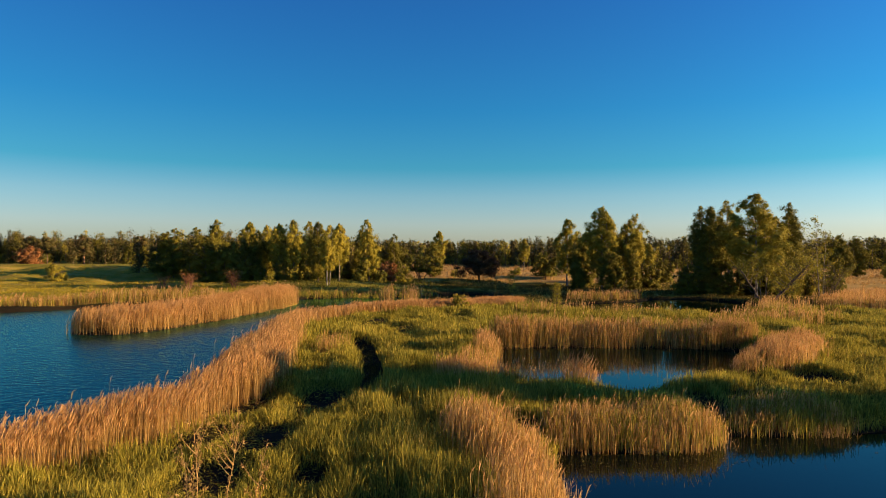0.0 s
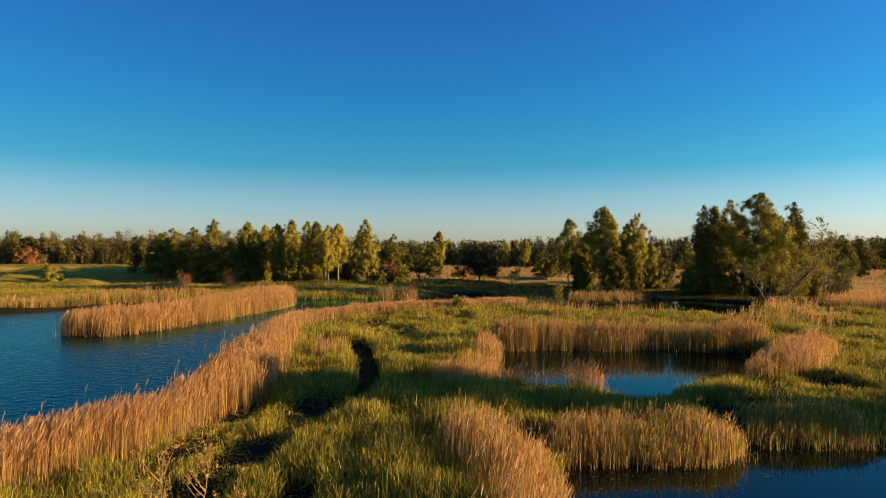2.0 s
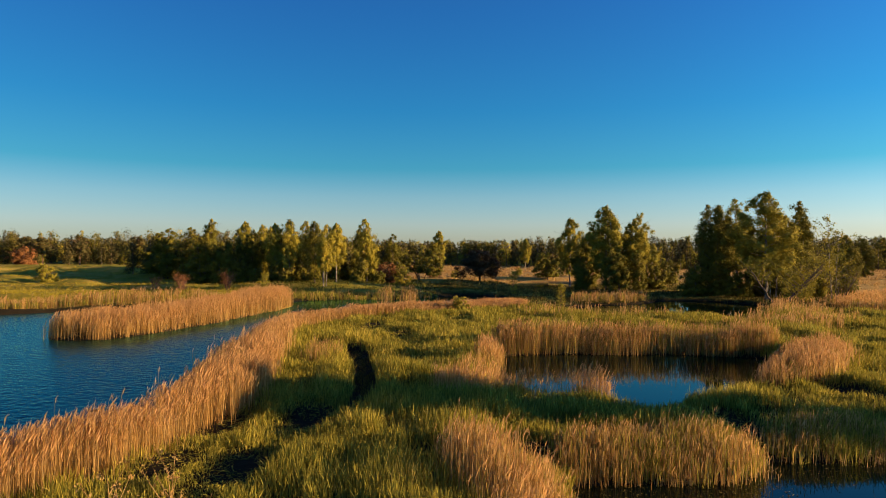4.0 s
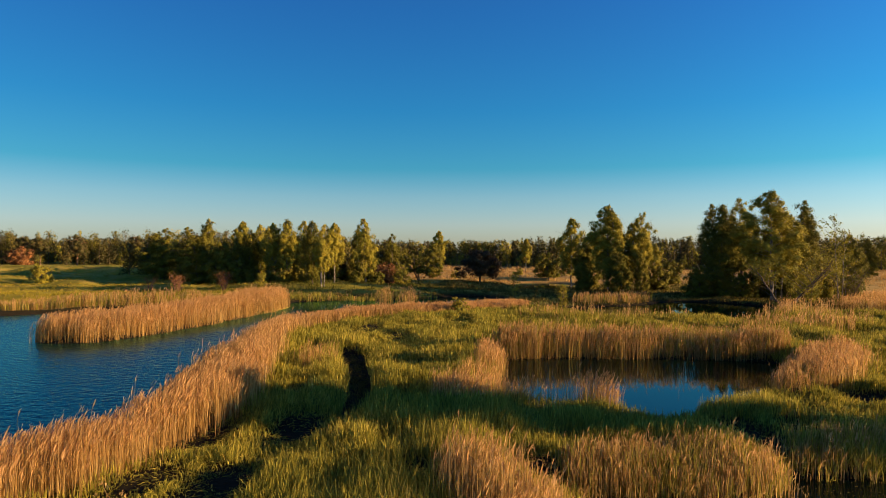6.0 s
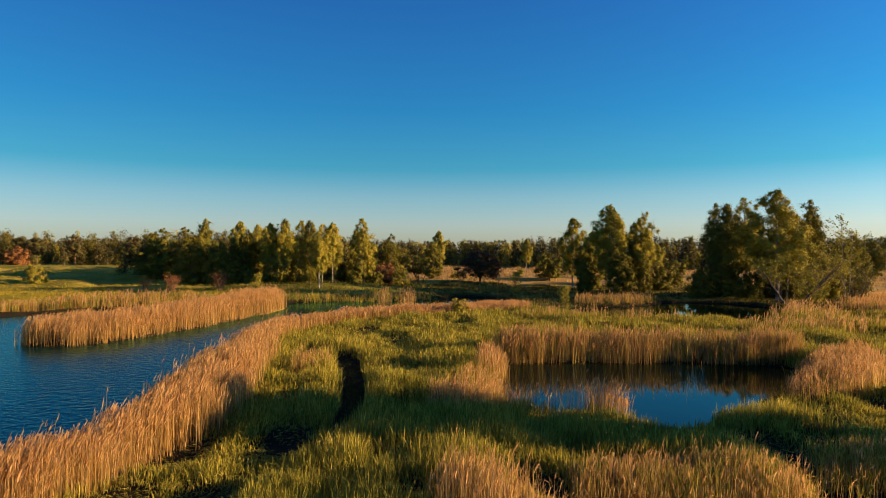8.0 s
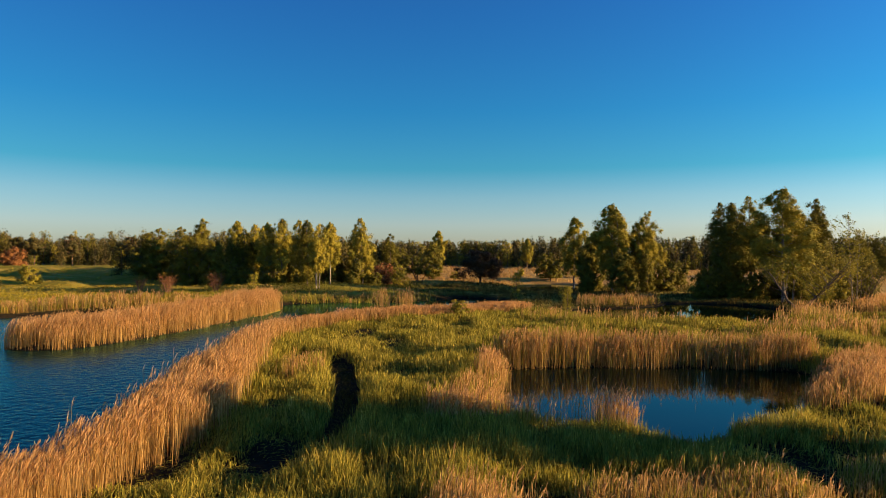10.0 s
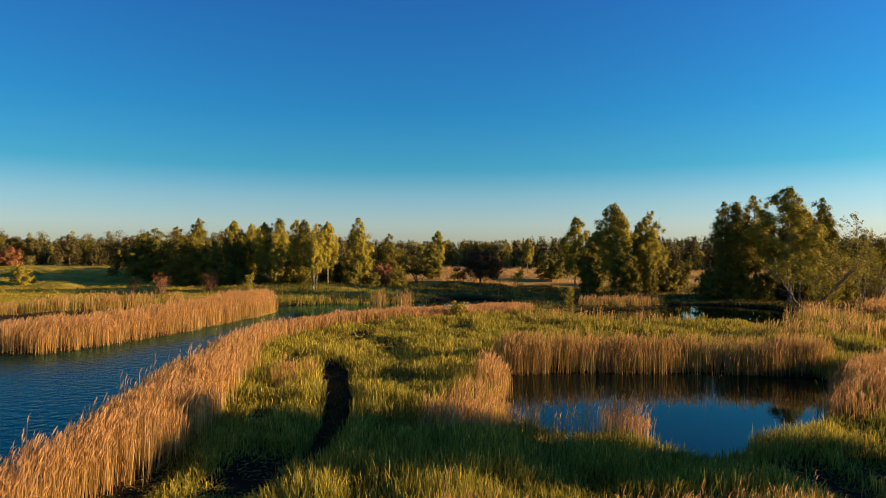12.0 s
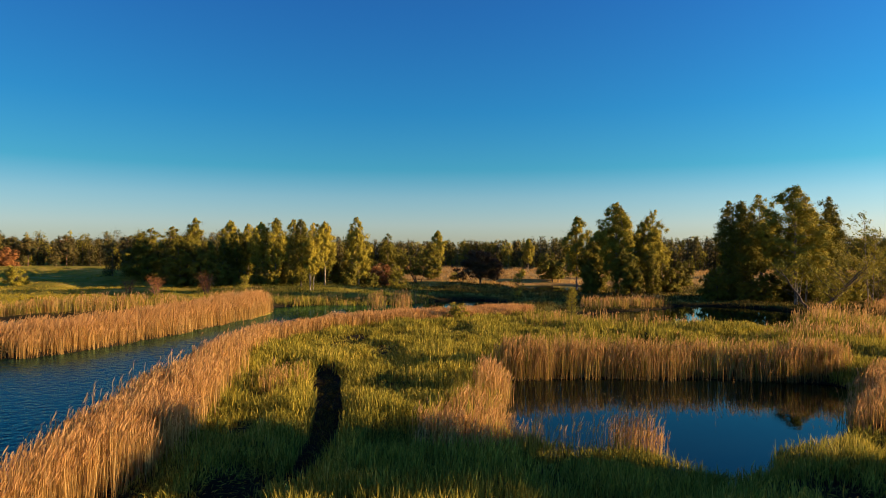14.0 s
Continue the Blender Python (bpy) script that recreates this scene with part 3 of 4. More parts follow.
reed_bed(MID_TUFTS, 4, 1.2, "tan reeds in clumps beside a dark pool", 0.045, 0.3, 0.6, green=4.0, green_height=0.95)
reed_bed(DRY_PATCH, 45, 1.2, "small dry tan patch among green reeds", 0.024, 0.25, 0.3, green=0.6, green_height=1.0, soft=0.5)
reed_bed(SPIT, 10, 1.1, "shaded brown reeds on a spit beside dark pool", 0.05, 0.4, 0.5, green=0.4, green_height=1.5)
reed_bed(EAST_TUFTS, 13, 1.3, "dry tan reeds beyond the willow", 0.05, 0.35, 0.7, green=0.2)
reed_bed(WILLOW_FOOT, 4, 1.5, "pink tan reeds round the willow foot", 0.045, 0.35, 0.7, green=4.0, green_height=1.0)
reed_bed(FAR_SHORE, 20, 1.4, "tan reeds fringing the far lake shore", 0.045, 0.4, 0.5, green=0.9, green_height=1.0)

for clump in INLET_CLUMPS:
    reed_bed(clump, 30, 2.3, "tall brown reed clump standing in the inlet", 0.04, 0.4, 0.7, vary=0.2)
reed_bed(INLET_BANK, 3, 1.3, "green and tan reeds along the inlet bank", 0.045, 0.3, 0.4, green=7.0, green_height=1.2)


def low_grass(name, poly, density, height, width, mat, label, keep_dry=True, uneven=1.0):
    x, y, dx, dy = spread(poly, density, 6, 0.3, 0.0, 20)
    if keep_dry:
        k = ~water_mask(x, y)
        x, y, dx, dy = x[k], y[k], dx[k], dy[k]
    h = height * np.maximum(0.15, 1.0 + uneven * (vnoise(x, y, 4, 3) - 0.5)) * RNG.uniform(0.6, 1.2, len(x))
    v, t = blades(x, y, ground_height(x, y) - 0.02, h, np.full(len(x), width), dx + RNG.normal(0, 0.2, len(x)) * height, dy + RNG.normal(0, 0.2, len(x)) * height)
    tagged(new(name, tri_mesh(name, v, t, [mat])), label, "grass", kind="stuff")


low_grass("meadow_grass", [(-110, 72), (-60, 84), (-36, 97), (-33, 128), (-60, 150), (-60, 200), (-150, 220), (-160, 110)], lambda x, y: np.interp(y, [85, 120, 150, 220], [9, 5.5, 1.5, 0.6]), 0.42, 0.06, M_GRASS, "rough green meadow grass on low hillocks")
low_grass("dry_field_grass", [(-28, 165), (10, 150), (60, 150), (100, 125), (150, 160), (190, 260), (60, 262), (0, 300), (-40, 310)], 1.0, 0.6, 0.12, M_DRYGRASS, "tan dry grass field before the far forest", uneven=2.2)
# the darkened blades carry the shade under the birches
low_grass("shore_grass", [(-36, 97), (-30, 100), (-5, 112), (8, 128), (0, 145), (-40, 150), (-60, 150), (-33, 128)], 5.5, 0.5, 0.06, M_SHADED_BANK, "green grass darkened for shade on the bank below birches")


def floating_bits():
    """Broken dry stalks afloat before the reeds of the pools."""
    V, T = [], []
    for poly, n in ((POOL_FRONT, 1200), (POND_BACK, 400), (POOL_SIDE, 500)):
        x, y, _, _ = spread(poly, n / 25.0)
        y = y - RNG.uniform(0.8, 2.6, len(y))
        k = water_mask(x, y)
        x, y = x[k], y[k]
        a, ln = RNG.uniform(0, np.pi, len(x)), RNG.uniform(0.02, 0.11, len(x))
        dx, dy = np.cos(a) * ln / 2, np.sin(a) * ln / 2
        wx, wy = -np.sin(a) * 0.008, np.cos(a) * 0.008
        z = np.full(len(x), 0.012)
        q = np.stack([np.stack([x - dx, y - dy, z], 1), np.stack([x + wx, y + wy, z + 0.015], 1), np.stack([x + dx, y + dy, z], 1), np.stack([x - wx, y - wy, z], 1)], 1)
        i = np.arange(len(x))[:, None] * 4 + sum(len(v) for v in V)
        V.append(q.reshape(-1, 3))
        T.append(np.concatenate([i + [0, 2, 1], i + [0, 3, 2]], 1).reshape(-1, 3))
    tagged(new("floating_debris", tri_mesh("floating_debris", np.concatenate(V), np.concatenate(T), [M_SHADE_AND_DEBRIS])), "broken straw stalks floating on dark water", "debris", kind="stuff")


floating_bits()
# dark blades laid over the ditch floor to read as its shadow
low_grass("ditch_shade_blades", DITCH, 90, 0.32, 0.03, M_SHADE_AND_DEBRIS, "dark blades standing in for shade in a narrow ditch")
# blades coloured dark in place of the tree shade on this bank
low_grass("bank_grass", [(-5, 112), (8, 102), (12, 88), (18, 78), (40, 76), (47, 86), (60, 92), (75, 106), (60, 150), (0, 148)], 6.5, 0.5, 0.08, M_SHADE_AND_DEBRIS, "tall dull green and straw grass darkened for shade under the trees")


# ---------- trees ----------
def tube(path, radii, sides=6):
    """A round, tapered limb along a path, as verts and triangles."""
    path, n = np.asarray(path, float), len(path)
    d = np.gradient(path, axis=0)
    d /= np.linalg.norm(d, axis=1)[:, None] + 1e-9
    ref = np.where(np.abs(d[:, 2:]) > 0.9, np.array([[1.0, 0, 0]]), np.array([[0, 0, 1.0]]))
    u = np.cross(d, ref)
    u /= np.linalg.norm(u, axis=1)[:, None] + 1e-9
    w = np.cross(d, u)
    a = np.arange(sides) * 2 * np.pi / sides
    V = path[:, None] + (u[:, None] * np.cos(a)[None, :, None] + w[:, None] * np.sin(a)[None, :, None]) * np.asarray(radii)[:, None, None]
    T = []
    for i in range(n - 1):
        for j in range(sides):
            p, q = i * sides + j, i * sides + (j + 1) % sides
            T += [(p, q, q + sides), (p, q + sides, p + sides)]
    return V.reshape(-1, 3), np.array(T)


CUBE = np.random.default_rng(9).random((64, 64, 64))


def vnoise3(p, scale):
    """Smooth noise from 0 to 1 in space."""
    q = p / scale + 500.0
    i = np.floor(q).astype(int)
    f = q - i
    f = f * f * (3 - 2 * f)
    out = 0
    for a in (0, 1):
        for b in (0, 1):
            for c in (0, 1):
                w = (f[:, 0] if a else 1 - f[:, 0]) * (f[:, 1] if b else 1 - f[:, 1]) * (f[:, 2] if c else 1 - f[:, 2])
                out = out + w * CUBE[(i[:, 0] + a) % 64, (i[:, 1] + b) % 64, (i[:, 2] + c) % 64]
    return out


def leaves_at(rng, p, size, out=None):
    """A small pointed leaf at each place; out: the way the crown faces there, which the leaf roughly shares."""
    n = len(p)
    d = rng.normal(0, 1, (n, 3))
    d[:, 2] -= 0.4
    d /= np.linalg.norm(d, axis=1)[:, None]
    if out is None:
        face = rng.normal(0, 1, (n, 3))
    else:
        face = out / (np.linalg.norm(out, axis=1)[:, None] + 1e-6) + rng.normal(0, 0.24, (n, 3))
        d -= face * (np.sum(d * face, 1) / np.sum(face * face, 1))[:, None]
        d /= np.linalg.norm(d, axis=1)[:, None] + 1e-6
    s = np.cross(d, face)
    s /= np.linalg.norm(s, axis=1)[:, None] + 1e-9
    ln = (size * rng.uniform(0.6, 1.4, n))[:, None]
    V = np.stack([p - d * ln * 0.5, p + s * ln * 0.42 + d * ln * 0.1, p + d * ln * 0.5 - s * ln * 0.3], 1).reshape(-1, 3)
    return V, np.arange(n)[:, None] * 3 + np.array([[0, 1, 2]])


def leaf_cloud(rng, centres, count, spread_r, size, flat=1.0, droop=0.0, axis=None):
    """Leaves in a loose ball round each centre."""
    c = np.repeat(centres, count, axis=0)
    r = np.repeat(spread_r, count) if np.ndim(spread_r) else spread_r
    o = rng.normal(0, 1, c.shape)
    o *= (1.75 * rng.random(len(c)) ** 0.4 / np.linalg.norm(o, axis=1))[:, None]
    o *= np.reshape(r, (-1, 1)) * np.array([1, 1, flat])
    o[:, 2] -= droop * np.abs(rng.normal(0, 1, len(c)))
    p = c + o
    return leaves_at(rng, p, size, None if axis is None else np.stack([p[:, 0] - axis[0], p[:, 1] - axis[1], np.full(len(p), 0.8)], 1))


def clump_leaves(rng, centres, sizes, count, leaf, tall, hang, axis):
    """Leaves over the rounded tufts of a crown, facing outwards from each tuft, with a few strays and hanging ends."""
    share = sizes ** 2 / np.sum(sizes ** 2)
    which = rng.choice(len(centres), count, p=share)
    d = rng.normal(0, 1, (count, 3))
    d /= np.linalg.norm(d, axis=1)[:, None]
    d[:, 2] = np.where((d[:, 2] < -0.35) & (rng.random(count) < 0.6), -d[:, 2], d[:, 2])
    u = 1.0 - 0.36 * rng.random(count) ** 1.6 + 0.07 * rng.normal(0, 1, count)
    u += 0.45 * rng.random(count) * (rng.random(count) < 0.13)
    ruffle = 0.62 + 0.76 * vnoise3(centres[which] * 3.1 + d * 1.3, 0.8)
    o = d * (sizes[which] * u * ruffle)[:, None] * np.array([1, 1, tall])
    o[:, 2] -= hang * sizes[which] * np.abs(rng.normal(0, 0.5, count)) * (rng.random(count) < 0.4)
    p = centres[which] + o
    face = d + 0.45 * np.stack([p[:, 0] - axis[0], p[:, 1] - axis[1], np.zeros(count)], 1) / (np.abs(p[:, :1] - axis[0]) + np.abs(p[:, 1:2] - axis[1]) + 0.3)
    return leaves_at(rng, p, leaf, face + np.array([0, 0, 0.15]))


def crown_tufts(rng, path, radius, shape, crown_from, number, gap, tuft):
    """Centres and sizes of the tufts that make up a crown: uneven lobes round a stem, smaller towards the tip."""
    top = path[-1, 2]
    f = path[:, 2] / top
    seed = rng.uniform(0, 40, 3)
    c, r = [], []
    for i in range(number):
        k = min(1.0, ((i + rng.random()) / number) ** 0.92)
        a = i * 2.399 + rng.uniform(-0.9, 0.9)
        lobe = 0.45 + 1.0 * float(vnoise3(np.array([[math.cos(a), math.sin(a), 3.2 * k]]) * 1.2 + seed, 1.0)[0])
        sh = shape(k)
        s = radius * tuft * rng.uniform(0.65, 1.25) * (0.32 + 0.68 * sh)
        if rng.random() < gap and k < 0.9:
            continue
        d = max(0.0, radius * sh * lobe * (0.25 + 0.75 * math.sqrt(rng.random())) - 0.45 * s)
        z = top * (crown_from + (1.0 - crown_from) * k) - 0.5 * s
        c.append((float(np.interp(z / top, f, path[:, 0])) + math.cos(a) * d, float(np.interp(z / top, f, path[:, 1])) + math.sin(a) * d, z))
        r.append(s)
    return np.array(c), np.array(r)


def tree_meshes(seed, height, radius, shape, stems=1, crown_from=0.25, limbs=34, leaves=5000, leaf=0.24, bark=M_PALEBARK, foliage=M_BIRCH, trunk_r=0.16, rise=0.6, lean=0.0,
                flat=0.8, droop=0.0, gap=0.0, split=0.0, solid=True, tufts=60, tuft=0.34):
    """Named meshes of trunks, limbs and crown. shape: the crown's radius along its height, 0 to 1, as a function."""
    rng = np.random.default_rng(seed)
    tv, bv, ends, reach, inner = [], [], [], [], [] if solid else None
    for s in range(stems):
        az = rng.uniform(0, 2 * np.pi)
        out = (0.0 if stems == 1 else rng.uniform(0.10, 0.22) * radius * (1 + 3 * split)) + lean
        hs = height * (1.0 if s == 0 else rng.uniform(0.72, 0.98))
        f = np.linspace(0, 1, 9)
        base = np.array([math.cos(az), math.sin(az), 0]) * (0.0 if stems == 1 else 0.2 + 0.1 * radius * (1 - split))
        path = base + np.stack([math.cos(az) * out * f * 2 + 0.10 * radius * np.cumsum(rng.normal(0, 0.22, 9)), math.sin(az) * out * f * 2 + 0.10 * radius * np.cumsum(rng.normal(0, 0.22, 9)), hs * f], 1)
        path[0, 2] = -0.4
        tr = trunk_r * (1 if stems == 1 else 0.72)
        tv.append((*tube(path, tr * (1.12 - f) ** 0.9 + 0.012, 7), 0))
        count = max(5, limbs // stems)
        for i in range(count):
            g = crown_from + (0.97 - crown_from) * (i + rng.random()) / count
            q = np.array([np.interp(g, f, path[:, c]) for c in range(3)])
            k = (g - crown_from) / (1 - crown_from)
            r = radius * shape(k) * rng.uniform(0.5, 1.2) * (1 if stems == 1 else 0.78)
            a = i * 2.399 + rng.uniform(-0.6, 0.6) + az
            e = rise * rng.uniform(0.5, 1.3)
            m = np.linspace(0, 1, 5)
            lp = q + np.stack([math.cos(a) * r * m, math.sin(a) * r * m, r * e * m ** 1.3 - droop * r * 0.5 * m ** 2], 1) + rng.normal(0, 0.04 * r, (5, 3)) * m[:, None]
            bv.append((*tube(lp, max(0.015, tr * 0.38 * (1.1 - g)) * (1.1 - m) + 0.008, 4), 0))
            if rng.random() < gap:
                continue
            for t in (0.3, 0.5, 0.7, 0.85, 1.0):
                p = q + (lp[-1] - q) * t
                b = a + rng.uniform(-1.3, 1.3)
                w = (0.12 + 0.22 * rng.random()) * r
                p = p + np.array([math.cos(b) * w, math.sin(b) * w, rng.uniform(-0.1, 0.25) * r])
                ends.append(p)
                reach.append(rng.uniform(0.6, 1.4) * (0.10 + 0.055 * radius + 0.03 * r))
        if solid:
            rs = radius * (1 if stems == 1 else 0.8) * (hs / height)
            centres, sizes = crown_tufts(rng, path, rs, shape, crown_from, max(16, tufts // stems), gap, tuft)
            axis = (float(path[4, 0]), float(path[4, 1]))
            inner.append(clump_leaves(rng, centres, sizes, leaves // stems, leaf, flat, droop, axis))
            inner.append(clump_leaves(rng, centres, sizes * 0.6, leaves // (6 * stems), leaf * 2.5, flat, 0.0, axis))
        else:
            ends += [path[-1] + np.array([0, 0, -0.02 * height * j]) + rng.normal(0, 0.05 * radius, 3) for j in range(4)]
            reach += [0.08 * radius + 0.06] * 4
    if solid:
        V, T, _ = joined([(v, t, 0) for v, t in inner])
    else:
        ends, reach = np.array(ends), np.array(reach)
        keep = ends[:, 2] > 0.25
        ends, reach = ends[keep], reach[keep]
        V, T = leaf_cloud(rng, ends, max(3, leaves // len(ends)), reach, leaf, flat, droop * 0.5)
    V[:, 2] = np.maximum(V[:, 2], 0.1)
    bv.sort(key=lambda b: -float(np.ptp(b[0], axis=0).max()))
    crown = joined([(V, T, 0)] + [(v, t, 1) for v, t, _ in bv[8:]])
    return ([("trunk", tri_mesh("trunk", v, t, [bark], smooth=True)) for v, t, _ in tv] + [("limb", tri_mesh("limb", v, t, [bark], smooth=True)) for v, t, _ in bv[:8]]
            + [("crown", tri_mesh("crown", crown[0], crown[1], [foliage, bark], crown[2]))])


def plant(name, meshes, x, y, label, category="tree", group="", scale=1.0, turn=0.0, sink=0.0, tall=1.0):
    root = new(name)
    z = float(ground_height(np.array([x]), np.array([y]))[0])
    root.location = (x, y, max(z, 0.0) - sink)
    root.rotation_euler = (0, 0, turn)
    root.scale = (scale, scale, scale * tall)
    tagged(root, label, category, group)
    for n, me in meshes:
        part(n, me, root)
    return root


def spire(k):
    return float(np.interp(k, [0, 0.15, 0.35, 0.55, 0.75, 0.88, 0.96, 1], [0.6, 0.85, 1.0, 0.97, 0.79, 0.54, 0.30, 0.10]))


def oval(k):
    return max(0.12, math.sin(math.pi * min(1, 0.2 + 0.76 * k)) ** 0.75)


def dome(k):
    return max(0.2, math.cos(k * 1.35) ** 0.6)


def umbrella(k):
    return 0.35 + 0.65 * math.sin(math.pi * (0.15 + 0.75 * k))


BIRCHES = [tree_meshes(11 + i, h, r, spire, st, cf, 38, 20000, 0.172, M_PALEBARK, M_BIRCH, 0.15, 0.8, 0.0, 1.35, 0.5, 0.10, tufts=int(tf * 2.0), tuft=0.26)
           for i, (h, r, st, cf, tf) in enumerate([(16, 3.0, 1, 0.2, 66), (15, 3.4, 2, 0.16, 90), (14, 2.5, 1, 0.32, 52), (15, 3.5, 3, 0.36, 96)])]
# Birches again with darker broad leaves and bark: shade put into their colour.
DARK_BIRCHES = [tree_meshes(21 + i, 15, r, spire, st, cf, 38, 17000, 0.172, M_DARKBARK, M_BROAD, 0.15, 0.8, 0.0, 1.2, 0.3, 0.10, tufts=tf, tuft=0.30)
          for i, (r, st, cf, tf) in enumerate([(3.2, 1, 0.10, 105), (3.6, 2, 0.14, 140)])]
BROADS = [tree_meshes(31 + i, h, r, oval, 2, 0.08, 40, 14000, 0.21, M_DARKBARK, M_BROAD, 0.2, 0.5, tufts=110, tuft=0.30) for i, (h, r) in enumerate([(11, 4.4), (9, 3.9), (12, 4.2)])]
PINES = [tree_meshes(41 + i, h, r, umbrella, 1, 0.42, 44, 13000, 0.24, M_PINEBARK, M_NEEDLE, 0.22, 0.35, 0.1, 0.6, 0, 0.22, tufts=44, tuft=0.30) for i, (h, r) in enumerate([(13, 4.0), (11, 3.6)])]
BUSHES = [tree_meshes(51 + i, h, r, dome, 4, 0.08, 40, 2700, 0.27, M_DARKBARK, M_BROAD, 0.07, 0.7) for i, (h, r) in enumerate([(3.5, 2.2), (4.5, 2.6)])]
GOLD_BUSH = [tree_meshes(61 + i, h, r, dome, 4, 0.10, 40, 4800, 0.17, M_DARKBARK, M_BIRCH, 0.07, 0.7, gap=0.15) for i, (h, r) in enumerate([(4.0, 2.4), (6.5, 3.0)])]
DUSKY = tree_meshes(71, 8.6, 5.6, dome, 1, 0.24, 54, 18000, 0.2, M_DARKBARK, M_DUSKY, 0.2, 0.45, tufts=80, tuft=0.26)
RUST = tree_meshes(72, 5.0, 3.6, dome, 3, 0.08, 40, 3600, 0.28, M_TWIG, M_RUST, 0.09, 0.6)
TWIGGY = tree_meshes(73, 3.6, 1.8, dome, 11, 0.15, 77, 110, 0.14, M_TWIG, M_RUST, 0.04, 1.3, split=0.3, solid=False)
WILLOW = tree_meshes(74, 6.2, 4.2, umbrella, 3, 0.25, 48, 3000, 0.2, M_DARKBARK, M_BIRCH, 0.2, 0.9, 0.5, gap=0.25, split=0.6, solid=False)
SPARSE = tree_meshes(75, 10.5, 2.2, spire, 2, 0.2, 40, 1300, 0.22, M_PALEBARK, M_BIRCH, 0.08, 0.9, gap=0.25, solid=False)
BARE = tree_meshes(76, 5.5, 2.6, dome, 6, 0.15, 66, 500, 0.16, M_DARKBARK, M_WILLOW, 0.06, 1.1, split=0.4, solid=False)
SPREAD = tree_meshes(78, 7.4, 3.9, dome, 5, 0.36, 40, 7500, 0.19, M_DARKBARK, M_BROAD, 0.12, 0.6, split=0.5, tufts=60, tuft=0.3)
SAPLING = tree_meshes(77, 4.2, 0.9, spire, 1, 0.1, 26, 1700, 0.15, M_DARKBARK, M_BIRCH, 0.04, 0.9, solid=False)


def birch(i, x, y, h, label="slender birch with yellow-green leaves and pale trunk", turn=0.0, wide=1.0):
    base = (16, 15, 14, 15)[i]
    return plant("birch_tree", BIRCHES[i], x, y, label, "tree", "birches", h / base * wide, turn, 0, 1 / wide)


# Plants a birch shape in the darkened leaf colour.
def dark_birch(i, x, y, h, label="slender birch with leaves darkened for shade", turn=0.0, wide=1.0):
    return plant("dark_birch_tree", DARK_BIRCHES[i], x, y, label, "tree", "alders", h / 15 * wide, turn, 0, 1 / wide)


def broad(i, x, y, h, label="dense dark green broadleaf tree", turn=0.0, wide=1.0):
    base = (11, 9, 12)[i]
    return plant("broadleaf_tree", BROADS[i], x, y, label, "tree", "broadleaf trees", h / base * wide, turn, 0, 1 / wide)


def pine(i, x, y, h, turn=0.0):
    return plant("pine_tree", PINES[i], x, y, "spreading pine with reddish trunk on the meadow", "tree", "pines", h / (13, 11)[i], turn)


# the grove east of the pond
birch(0, 51.8, 104.6, 17.2, "tall sunlit birch with several pale trunks", 0.4, 1.45)
birch(3, 54.2, 106.8, 13.5, "tall sunlit birch with several pale trunks", 2.0, 1.1)
dark_birch(1, 49.6, 117, 16.0, "tall birch in a grove, leaves darkened for shade", 1.0, 1.2)
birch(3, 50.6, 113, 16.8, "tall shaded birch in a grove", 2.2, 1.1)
dark_birch(0, 47.6, 113, 15.6, "birch at the pool edge, leaves darkened for shade", 3.1, 1.1)
dark_birch(0, 57, 113, 14.0, "birch in a grove, leaves darkened for shade", 3.1, 1.3)
dark_birch(1, 61.4, 116, 16.6, "tall birch with crown darkened for shade", 4.0, 1.15)
dark_birch(0, 64.2, 117.5, 14.8, "tall birch with crown darkened for shade", 2.6, 1.1)
birch(2, 58.5, 180, 9.5, "small birch beyond a pool", 0.6, 1.2)
plant("birch_tree", SPARSE, 61.8, 103, "thin sparse young birch beside a grove", "tree", "birches", 1.25, 1.0)
plant("willow_tree", WILLOW, 46.4, 90.5, "open leaning willow with dark forked trunk", "tree", "", 1.05, 0.3)
plant("bare_shrub", BARE, 58.5, 97, "twiggy half-bare shrub among dry reeds", "shrub", "", 1.0, 0.2)
for x, y, s, i in ((47, 109.5, 1.0, 0), (50, 108.5, 1.0, 1), (56, 108, 0.9, 1), (60, 110, 1.0, 0), (44, 112, 1.2, 1), (53, 111, 1.2, 1), (48, 115, 1.4, 1), (64, 111, 1.2, 1), (58, 115, 1.5, 1),
                   (69, 112, 1.2, 0), (44.5, 115.5, 1.0, 0)):
    plant("shrub", BUSHES[i], x, y, "dark green shrub under the birches", "shrub", "shrubs", s, x)
plant("shrub", BUSHES[1], 50.5, 145, "dark green shrub beyond a pool", "shrub", "shrubs", 1.25, 0.4)
plant("golden_shrub", GOLD_BUSH[1], 55, 100.5, "yellow-green sunlit shrub below the birches", "shrub", "", 0.9, 0.5)
plant("golden_shrub", GOLD_BUSH[1], 63, 109, "yellow-green sunlit shrub below the birches", "shrub", "", 0.8, 2.5)

broad(1, 113, 178, 12.0, "dark green tree on the dry field", 0.6, 0.9)
broad(0, 121, 184, 11.0, "dark green tree on the dry field", 1.9)
dark_birch(0, 128, 180, 11.5, "dark green birch-shaped tree on the dry field", 2.7, 1.2)

# the clump beyond the side pool
birch(0, 33.2, 131.6, 16.9, turn=1.1, wide=1.2)
birch(1, 35.8, 130.5, 15.9, turn=2.0, wide=1.3)
birch(3, 38.5, 131.5, 15.4, turn=0.3, wide=1.1)
birch(0, 28.7, 145.8, 15.4, turn=3.3, wide=1.2)
